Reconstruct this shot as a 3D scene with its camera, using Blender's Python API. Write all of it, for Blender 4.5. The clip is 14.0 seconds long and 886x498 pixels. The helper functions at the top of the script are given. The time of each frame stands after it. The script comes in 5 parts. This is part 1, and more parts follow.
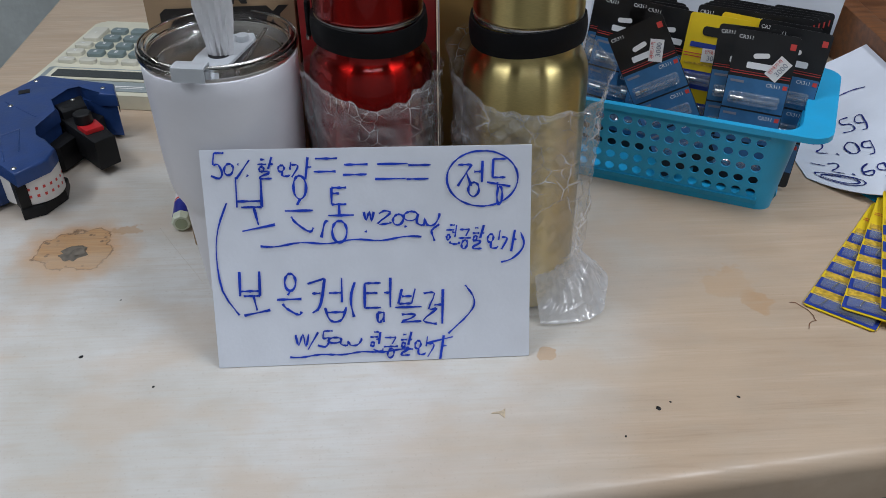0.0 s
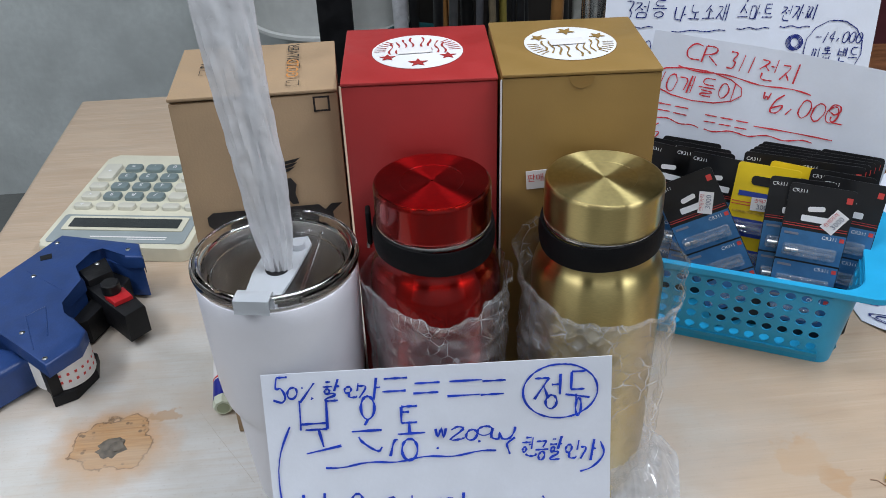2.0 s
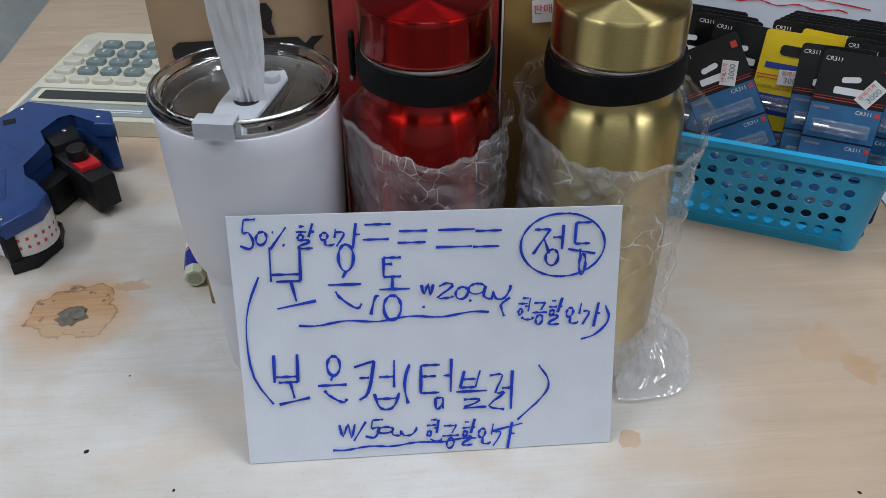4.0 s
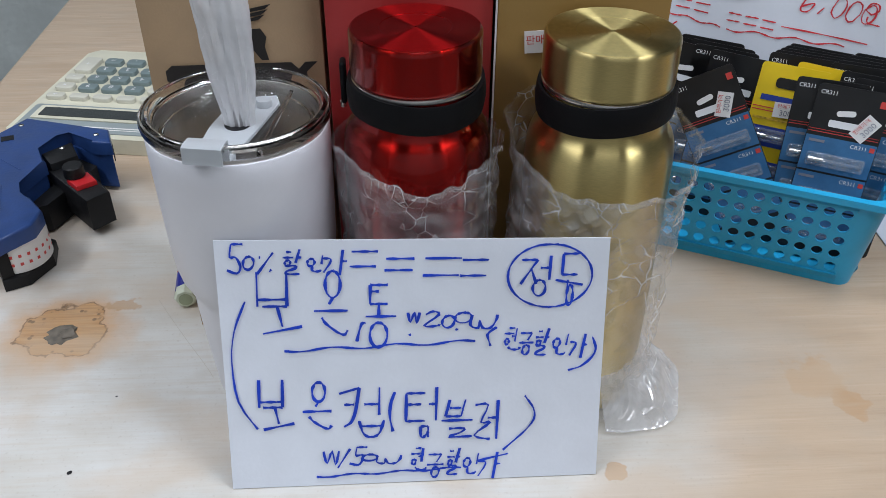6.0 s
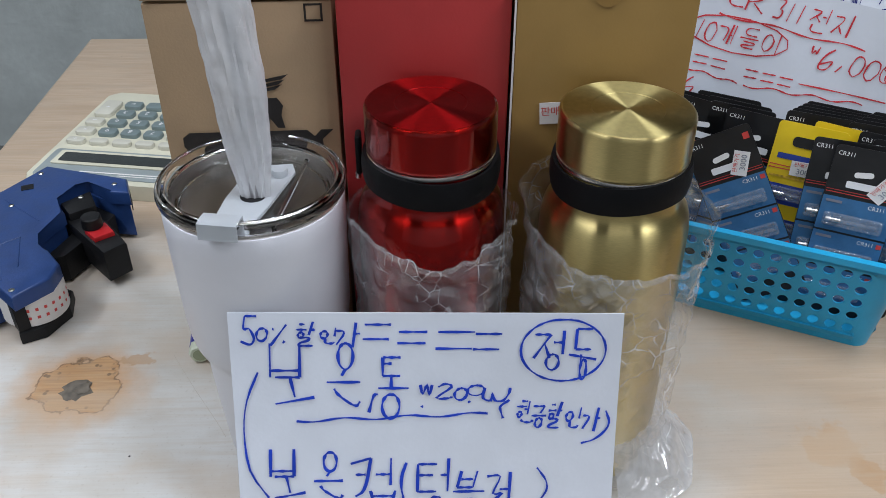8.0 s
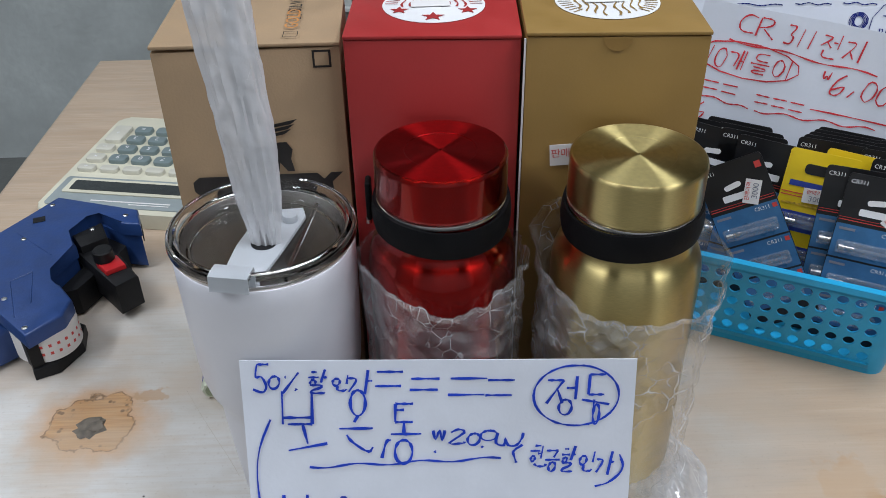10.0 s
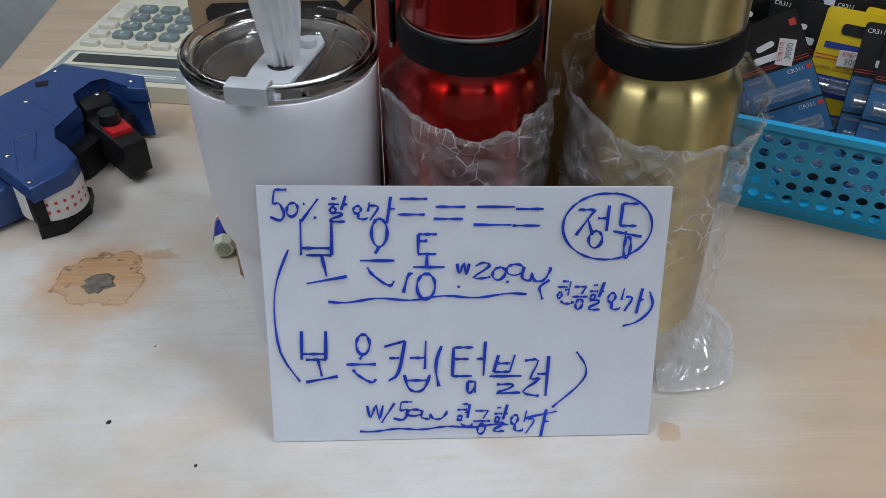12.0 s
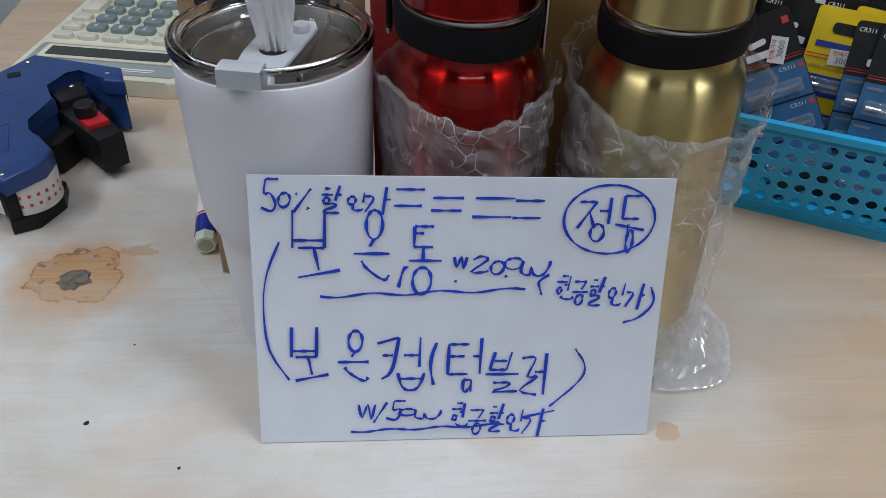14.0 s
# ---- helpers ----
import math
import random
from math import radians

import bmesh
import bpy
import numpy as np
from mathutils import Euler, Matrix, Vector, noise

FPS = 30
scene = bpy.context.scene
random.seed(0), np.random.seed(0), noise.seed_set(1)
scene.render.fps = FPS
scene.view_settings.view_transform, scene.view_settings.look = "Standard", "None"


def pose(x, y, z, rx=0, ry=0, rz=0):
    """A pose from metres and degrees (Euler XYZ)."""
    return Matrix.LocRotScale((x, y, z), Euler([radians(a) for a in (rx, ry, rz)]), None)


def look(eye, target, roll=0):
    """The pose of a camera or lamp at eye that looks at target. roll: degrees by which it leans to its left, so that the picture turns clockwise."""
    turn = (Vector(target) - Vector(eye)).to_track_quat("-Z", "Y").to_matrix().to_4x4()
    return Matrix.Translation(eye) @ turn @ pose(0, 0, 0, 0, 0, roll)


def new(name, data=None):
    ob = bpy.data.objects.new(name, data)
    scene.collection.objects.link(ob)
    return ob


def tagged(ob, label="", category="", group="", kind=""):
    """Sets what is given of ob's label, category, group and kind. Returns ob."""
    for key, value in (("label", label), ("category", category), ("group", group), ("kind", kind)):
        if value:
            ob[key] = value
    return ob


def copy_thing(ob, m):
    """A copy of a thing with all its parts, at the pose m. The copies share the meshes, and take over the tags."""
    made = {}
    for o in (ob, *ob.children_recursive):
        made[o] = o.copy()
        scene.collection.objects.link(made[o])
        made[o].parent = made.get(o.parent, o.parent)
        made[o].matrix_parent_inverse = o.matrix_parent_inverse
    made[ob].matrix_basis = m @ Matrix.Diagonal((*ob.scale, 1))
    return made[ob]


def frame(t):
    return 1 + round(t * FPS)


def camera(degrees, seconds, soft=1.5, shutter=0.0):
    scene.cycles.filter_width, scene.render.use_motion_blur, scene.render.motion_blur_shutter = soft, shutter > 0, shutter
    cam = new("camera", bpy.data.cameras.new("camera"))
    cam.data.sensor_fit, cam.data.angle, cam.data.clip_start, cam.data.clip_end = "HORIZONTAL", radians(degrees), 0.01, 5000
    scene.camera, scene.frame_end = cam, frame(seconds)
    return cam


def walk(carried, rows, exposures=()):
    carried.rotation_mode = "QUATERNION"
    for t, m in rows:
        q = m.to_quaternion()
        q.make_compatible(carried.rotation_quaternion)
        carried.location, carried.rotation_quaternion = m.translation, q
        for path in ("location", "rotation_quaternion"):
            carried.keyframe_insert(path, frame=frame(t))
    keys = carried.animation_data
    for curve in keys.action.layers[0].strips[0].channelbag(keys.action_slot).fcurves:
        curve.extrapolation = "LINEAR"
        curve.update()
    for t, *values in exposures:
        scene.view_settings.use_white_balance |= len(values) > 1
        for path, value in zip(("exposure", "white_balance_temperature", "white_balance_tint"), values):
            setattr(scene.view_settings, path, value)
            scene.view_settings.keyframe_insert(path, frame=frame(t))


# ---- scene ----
cam = camera(54.4, 14.0, 0.8)
PATH = [
    (0, (0.027, -0.431, 0.406), (0.101, 1.186, -0.768), -0.5),
    (0.5, (0.022, -0.42, 0.4), (0.096, 1.214, -0.751), -0.4),
    (1, (0.015, -0.418, 0.467), (0.08, 1.245, -0.641), -0.9),
    (1.5, (0.002, -0.391, 0.483), (0.083, 1.3, -0.581), -1.6),
    (1.8, (-0.015, -0.347, 0.508), (0.088, 1.333, -0.572), -1.7),
    (2, (-0.021, -0.342, 0.481), (0.099, 1.318, -0.628), -1.9),
    (2.5, (-0.02, -0.342, 0.402), (0.12, 1.288, -0.749), -1.6),
    (4.8, (-0.013, -0.324, 0.398), (0.076, 1.263, -0.816), -0.3),
    (5, (-0.013, -0.328, 0.402), (0.072, 1.273, -0.794), -0.6),
    (5.5, (0.0, -0.31, 0.461), (0.089, 1.313, -0.704), -0.6),
    (6, (-0.005, -0.326, 0.402), (0.092, 1.292, -0.769), 0.4),
    (6.5, (-0.008, -0.329, 0.379), (0.094, 1.278, -0.808), 0.9),
    (7, (0.0, -0.301, 0.43), (0.091, 1.324, -0.732), 0.6),
    (7.5, (-0.002, -0.308, 0.423), (0.074, 1.326, -0.728), 0.5),
    (8, (-0.003, -0.309, 0.426), (0.058, 1.334, -0.712), 0.2),
    (8.2, (-0.002, -0.309, 0.431), (0.056, 1.339, -0.7), -0.0),
    (10.3, (-0.003, -0.293, 0.446), (0.034, 1.345, -0.7), -0.9),
    (10.5, (-0.002, -0.296, 0.442), (0.032, 1.332, -0.719), -0.8),
    (11, (-0.011, -0.309, 0.431), (0.023, 1.295, -0.764), -0.6),
    (11.5, (-0.011, -0.314, 0.413), (0.021, 1.266, -0.813), -0.5),
    (12, (-0.017, -0.313, 0.385), (0.017, 1.253, -0.859), -0.2),
    (12.5, (-0.022, -0.307, 0.35), (0.022, 1.25, -0.905), 0.2),
    (13, (-0.026, -0.303, 0.337), (0.036, 1.244, -0.929), 0.9),
    (13.5, (-0.024, -0.302, 0.339), (0.056, 1.248, -0.923), 1.4),
    (14, (-0.031, -0.306, 0.37), (0.076, 1.269, -0.858), 1.7),
]
EXPOSURES = [(0, -0.05), (0.5, -0.08), (1, -0.06), (1.5, 0.28), (2, 0.40), (2.5, 0.12), (5, 0.08), (5.5, 0.26), (6, 0.34), (6.5, -0.03), (7, 0.04), (7.5, 0.34), (8, 0.32),
             (10.5, 0.28), (11, 0.22), (11.5, 0.14), (12, -0.01), (12.5, -0.03), (13, -0.02), (13.5, 0.0), (14, 0.0)]
walk(cam, [(t, look(eye, target, roll)) for t, eye, target, roll in PATH], EXPOSURES)

# ---- light ----
world = bpy.data.worlds.new("room_air")
scene.world = world
world.use_nodes = True
world.node_tree.nodes["Background"].inputs[0].default_value = (0.9, 0.95, 1.0, 1)
world.node_tree.nodes["Background"].inputs[1].default_value = 0.02


def tube_lamp(name, x, y, z, sx, sy, watts, colour, turn=0):
    data = bpy.data.lights.new(name, "AREA")
    data.shape, data.size, data.size_y = "RECTANGLE", sx, sy
    data.energy, data.color = watts, colour
    ob = new(name, data)
    ob.matrix_basis = pose(x, y, z, 0, 0, turn)
    return ob


TUBE = (0.84, 0.90, 1.0)
tube_lamp("unseen_lamp", 0.05, 0.15, 1.72, 1.25, 0.14, 8.2, TUBE)
tube_lamp("unseen_lamp", -1.05, -0.40, 1.72, 0.14, 1.25, 16, TUBE)
tube_lamp("unseen_lamp", 1.15, -0.40, 1.72, 0.14, 1.25, 24, TUBE)
# weak fill added behind the camera, standing for no known lamp
tube_lamp("unseen_lamp", 0.15, -1.45, 1.72, 1.25, 0.14, 5.5, TUBE)
# added only to brighten the back wall on the left
tube_lamp("unseen_lamp", -1.75, 1.15, 1.72, 0.14, 1.25, 9, TUBE)


# ---- materials ----
def nodes_of(name):
    m = bpy.data.materials.new(name)
    m.use_nodes = True
    nt = m.node_tree
    return m, nt, nt.nodes["Principled BSDF"]


def node(nt, kind, **inputs):
    n = nt.nodes.new(kind)
    for key, value in inputs.items():
        n.inputs[key.replace("_", " ")].default_value = value
    return n


def mix_colour(nt, fac, a, b, blend="MIX"):
    n = nt.nodes.new("ShaderNodeMix")
    n.data_type, n.blend_type = "RGBA", blend
    for sock, value in ((n.inputs[0], fac), (n.inputs[6], a), (n.inputs[7], b)):
        if hasattr(value, "is_linked"):
            nt.links.new(value, sock)
        elif isinstance(value, (int, float)):
            sock.default_value = value
        else:
            sock.default_value = (*value, 1)
    return n.outputs[2]


def noise_fac(nt, scale, detail=4, lo=0.35, hi=0.65, stretch=(1, 1, 1), shift=(0, 0, 0), coord="Object"):
    tc = nt.nodes.new("ShaderNodeTexCoord")
    mp = nt.nodes.new("ShaderNodeMapping")
    mp.inputs["Scale"].default_value = stretch
    mp.inputs["Location"].default_value = shift
    nz = node(nt, "ShaderNodeTexNoise", Scale=scale, Detail=detail)
    mr = node(nt, "ShaderNodeMapRange", From_Min=lo, From_Max=hi)
    nt.links.new(tc.outputs[coord], mp.inputs[0])
    nt.links.new(mp.outputs[0], nz.inputs["Vector"])
    nt.links.new(nz.outputs["Fac"], mr.inputs["Value"])
    return mr.outputs[0]


def bump(nt, bsdf, height, strength=0.2, distance=0.001):
    b = node(nt, "ShaderNodeBump", Strength=strength, Distance=distance)
    nt.links.new(height, b.inputs["Height"])
    nt.links.new(b.outputs[0], bsdf.inputs["Normal"])


def surface(name, colour, rough=0.5, metal=0.0, vary=0.12, scale=40, fine=400, relief=0.1, depth=0.0004, stretch=(1, 1, 1), coat=0.0, spec=0.5):
    m, nt, b = nodes_of(name)
    dark = tuple(c * (1 - vary) for c in colour)
    light = tuple(min(1, c * (1 + vary)) for c in colour)
    big = noise_fac(nt, scale, 4, stretch=stretch)
    small = noise_fac(nt, fine, 3, stretch=stretch)
    c1 = mix_colour(nt, big, dark, light)
    f2 = nt.nodes.new("ShaderNodeMath")
    f2.operation, f2.inputs[1].default_value = "MULTIPLY", 0.3
    nt.links.new(small, f2.inputs[0])
    nt.links.new(mix_colour(nt, f2.outputs[0], c1, dark), b.inputs["Base Color"])
    r = node(nt, "ShaderNodeMapRange", To_Min=max(0.02, rough * 0.85), To_Max=min(1, rough * 1.2))
    nt.links.new(big, r.inputs["Value"])
    nt.links.new(r.outputs[0], b.inputs["Roughness"])
    b.inputs["Metallic"].default_value = metal
    b.inputs["Coat Weight"].default_value = coat
    b.inputs["Specular IOR Level"].default_value = spec
    if relief:
        bump(nt, b, small, relief, depth)
    return m


def brushed(name, colour, rough, aniso, coat=0.0, rotation=0.0):
    """Lathe-turned metal: the sheen runs round the upright axis."""
    m, nt, b = nodes_of(name)
    fine = noise_fac(nt, 300, 2, 0.3, 0.7, stretch=(1, 1, 12))
    nt.links.new(mix_colour(nt, fine, tuple(c * 0.85 for c in colour), colour), b.inputs["Base Color"])
    b.inputs["Metallic"].default_value = 1.0
    b.inputs["Roughness"].default_value = rough
    b.inputs["Anisotropic"].default_value = aniso
    b.inputs["Anisotropic Rotation"].default_value = rotation
    b.inputs["Coat Weight"].default_value, b.inputs["Coat Roughness"].default_value = coat, 0.04
    t = nt.nodes.new("ShaderNodeTangent")
    t.direction_type, t.axis = "RADIAL", "Z"
    nt.links.new(t.outputs[0], b.inputs["Tangent"])
    return m


def clear_plastic(name, tint, rough=0.05, milk=0.25, crease=0.0, scale=60, spread=1.0, shine=0.04, folds=0.0):
    """A thin clear film: mostly see-through, with a milky share and gloss."""
    m, nt, b = nodes_of(name)
    out = nt.nodes["Material Output"]
    b.inputs["Base Color"].default_value = (*tint, 1)
    b.inputs["Roughness"].default_value = rough
    b.inputs["Specular IOR Level"].default_value = 0.8
    see = node(nt, "ShaderNodeBsdfTransparent", Color=(0.97, 0.97, 0.97, 1))
    mixer = nt.nodes.new("ShaderNodeMixShader")
    f = noise_fac(nt, scale, 5, 0.3, 0.75)
    mr = node(nt, "ShaderNodeMapRange", To_Min=milk * (1 - 0.45 * spread), To_Max=min(0.95, milk * (1 + 0.6 * spread)))
    nt.links.new(f, mr.inputs["Value"])
    share = mr.outputs[0]
    if folds:
        # straight whitish lines along sharp folds, with their glints painted in, coming and going
        tc = nt.nodes.new("ShaderNodeTexCoord")
        for size, width, stretch, shift in ((46, 0.030, (1.0, 1.0, 0.6), (1, 2, 3)), (85, 0.040, (0.7, 0.7, 1.2), (5, 1, 7)), (150, 0.05, (1.0, 1.0, 0.8), (2, 6, 1))):
            mp = nt.nodes.new("ShaderNodeMapping")
            mp.inputs["Scale"].default_value = stretch
            mp.inputs["Rotation"].default_value = (0.5, 0.4 * shift[0], 0.3)
            nt.links.new(tc.outputs["Object"], mp.inputs[0])
            vor = node(nt, "ShaderNodeTexVoronoi", Scale=size)
            vor.feature = "DISTANCE_TO_EDGE"
            nt.links.new(mp.outputs[0], vor.inputs["Vector"])
            line = node(nt, "ShaderNodeMapRange", From_Min=0.0, From_Max=width, To_Min=folds, To_Max=0.0)
            nt.links.new(vor.outputs["Distance"], line.inputs["Value"])
            fade = noise_fac(nt, 34, 2, 0.46, 0.66, shift=shift)
            keep = node(nt, "ShaderNodeMath")
            keep.operation = "MULTIPLY"
            nt.links.new(line.outputs[0], keep.inputs[0])
            nt.links.new(fade, keep.inputs[1])
            top = node(nt, "ShaderNodeMath")
            top.operation = "MAXIMUM"
            nt.links.new(share, top.inputs[0])
            nt.links.new(keep.outputs[0], top.inputs[1])
            share = top.outputs[0]
    nt.links.new(share, mixer.inputs[0])
    nt.links.new(see.outputs[0], mixer.inputs[1])
    nt.links.new(b.outputs[0], mixer.inputs[2])
    gloss = node(nt, "ShaderNodeBsdfGlossy", Color=(1, 1, 1, 1), Roughness=min(rough, 0.12))
    sheen = nt.nodes.new("ShaderNodeMixShader")
    sheen.inputs[0].default_value = shine
    nt.links.new(mixer.outputs[0], sheen.inputs[1])
    nt.links.new(gloss.outputs[0], sheen.inputs[2])
    nt.links.new(sheen.outputs[0], out.inputs["Surface"])
    if crease:
        bump(nt, b, noise_fac(nt, scale * 2.5, 6, 0.2, 0.8), crease, 0.002)
    return m


KNOT = (-0.242, 0.141)


def counter_material():
    m, nt, b = nodes_of("worn_laminate")
    tc = nt.nodes.new("ShaderNodeTexCoord")
    grain = noise_fac(nt, 14, 6, 0.3, 0.7, stretch=(0.5, 6, 1))
    fine = noise_fac(nt, 60, 5, 0.35, 0.65, stretch=(0.4, 8, 1))
    blotch = noise_fac(nt, 7, 4, 0.38, 0.62)
    wood = mix_colour(nt, grain, (0.40, 0.285, 0.19), (0.58, 0.445, 0.325))
    wood = mix_colour(nt, fine, wood, (0.49, 0.36, 0.25))
    pale = mix_colour(nt, blotch, (0.55, 0.53, 0.485), (0.645, 0.635, 0.61))
    # the finish is rubbed pale where goods are set down, in the middle of the counter
    sep = nt.nodes.new("ShaderNodeSeparateXYZ")
    nt.links.new(tc.outputs["Object"], sep.inputs[0])

    def math(op, a, bb):
        n = nt.nodes.new("ShaderNodeMath")
        n.operation = op
        for sock, v in zip(n.inputs, (a, bb)):
            if isinstance(v, (int, float)):
                sock.default_value = v
            else:
                nt.links.new(v, sock)
        return n.outputs[0]

    def smooth(v, lo, hi, a=0.0, z=1.0):
        n = node(nt, "ShaderNodeMapRange", From_Min=lo, From_Max=hi, To_Min=a, To_Max=z)
        n.interpolation_type = "SMOOTHSTEP"
        nt.links.new(v, n.inputs["Value"])
        return n.outputs[0]

    dx = math("MULTIPLY", math("ADD", sep.outputs[0], 0.12), 1.0)
    dy = math("MULTIPLY", math("ADD", sep.outputs[1], -0.08), 1.25)
    r = math("SQRT", math("ADD", math("MULTIPLY", dx, dx), math("MULTIPLY", dy, dy)), 0)
    wob = math("MULTIPLY", math("SUBTRACT", blotch, 0.5), 0.10)
    rub = smooth(math("ADD", r, wob), 0.42, 0.20)
    rub = math("MULTIPLY", rub, math("SUBTRACT", 1.0, math("MULTIPLY", fine, 0.12)))
    base = mix_colour(nt, rub, wood, pale)
    # the burnt, chipped ring
    kx = math("SUBTRACT", sep.outputs[0], KNOT[0])
    ky = math("SUBTRACT", sep.outputs[1], KNOT[1] + 0.002)
    kr = math("SQRT", math("ADD", math("MULTIPLY", kx, kx), math("MULTIPLY", math("MULTIPLY", ky, ky), 1.25)), 0)
    ragged = math("MULTIPLY", math("SUBTRACT", noise_fac(nt, 55, 6, 0.2, 0.8), 0.5), 0.022)
    kr2 = math("ADD", kr, ragged)
    halo = smooth(math("ADD", kr, math("MULTIPLY", ragged, 0.8)), 0.058, 0.024)
    base = mix_colour(nt, math("MULTIPLY", halo, 0.85), base, (0.60, 0.32, 0.13))
    inner = smooth(kr2, 0.0315, 0.030)
    bare = mix_colour(nt, fine, (0.47, 0.255, 0.115), (0.60, 0.36, 0.18))
    base = mix_colour(nt, inner, base, bare)
    line = math("MULTIPLY", smooth(kr2, 0.0290, 0.0306), smooth(kr2, 0.0322, 0.0308))
    line = math("MULTIPLY", line, noise_fac(nt, 120, 3, 0.30, 0.50, shift=(2, 5, 0)))
    base = mix_colour(nt, math("MULTIPLY", line, 0.7), base, (0.13, 0.075, 0.04))
    pits = node(nt, "ShaderNodeTexVoronoi", Scale=150.0)
    nt.links.new(tc.outputs["Object"], pits.inputs["Vector"])
    edge = math("MULTIPLY", smooth(kr2, 0.019, 0.025), inner)
    base = mix_colour(nt, math("MULTIPLY", math("MULTIPLY", smooth(pits.outputs["Distance"], 0.30, 0.16), edge), 0.8), base, (0.14, 0.08, 0.045))
    # dried tea-coloured stains; the third is shade painted beside the sign's right foot
    for sx, sy, size in ((0.268, 0.072, 0.021), (0.278, 0.050, 0.012), (0.117, 0.002, 0.0055), (-0.208, 0.172, 0.009)):
        ax = math("SUBTRACT", sep.outputs[0], sx)
        ay = math("SUBTRACT", sep.outputs[1], sy)
        rr = math("ADD", math("SQRT", math("ADD", math("MULTIPLY", ax, ax), math("MULTIPLY", ay, ay)), 0), math("MULTIPLY", ragged, 1.1))
        base = mix_colour(nt, math("MULTIPLY", smooth(rr, size * 1.14, size * 0.82), 0.70), base, (0.48, 0.30, 0.165))
    # rubbed-in grime and faint smears
    grime = noise_fac(nt, 30, 8, 0.46, 0.72, stretch=(1, 1.6, 1), shift=(3, 1, 0))
    base = mix_colour(nt, math("MULTIPLY", grime, 0.30), base, (0.44, 0.37, 0.29))
    grit = noise_fac(nt, 420, 3, 0.60, 0.74)
    base = mix_colour(nt, math("MULTIPLY", grit, 0.25), base, (0.34, 0.27, 0.20))
    # short streaks of printed grain showing through the rubbed finish
    streak = noise_fac(nt, 40, 6, 0.52, 0.70, stretch=(0.5, 7, 1), shift=(1, 4, 0))
    base = mix_colour(nt, math("MULTIPLY", streak, 0.22), base, (0.50, 0.40, 0.29))
    warm = noise_fac(nt, 10, 7, 0.50, 0.62, stretch=(1, 1.8, 1), shift=(6, 2, 0))
    base = mix_colour(nt, math("MULTIPLY", warm, 0.42), base, (0.55, 0.42, 0.30))
    # small dark specks
    vor = node(nt, "ShaderNodeTexVoronoi", Scale=19.0)
    nt.links.new(tc.outputs["Object"], vor.inputs["Vector"])
    dot = smooth(vor.outputs["Distance"], 0.030, 0.016)
    base = mix_colour(nt, math("MULTIPLY", dot, 0.8), base, (0.12, 0.09, 0.06))
    nt.links.new(base, b.inputs["Base Color"])
    nt.links.new(smooth(fine, 0, 1, 0.32, 0.5), b.inputs["Roughness"])
    bump(nt, b, math("SUBTRACT", math("MULTIPLY", fine, 0.3), math("MULTIPLY", line, 1.5)), 0.25, 0.0006)
    return m


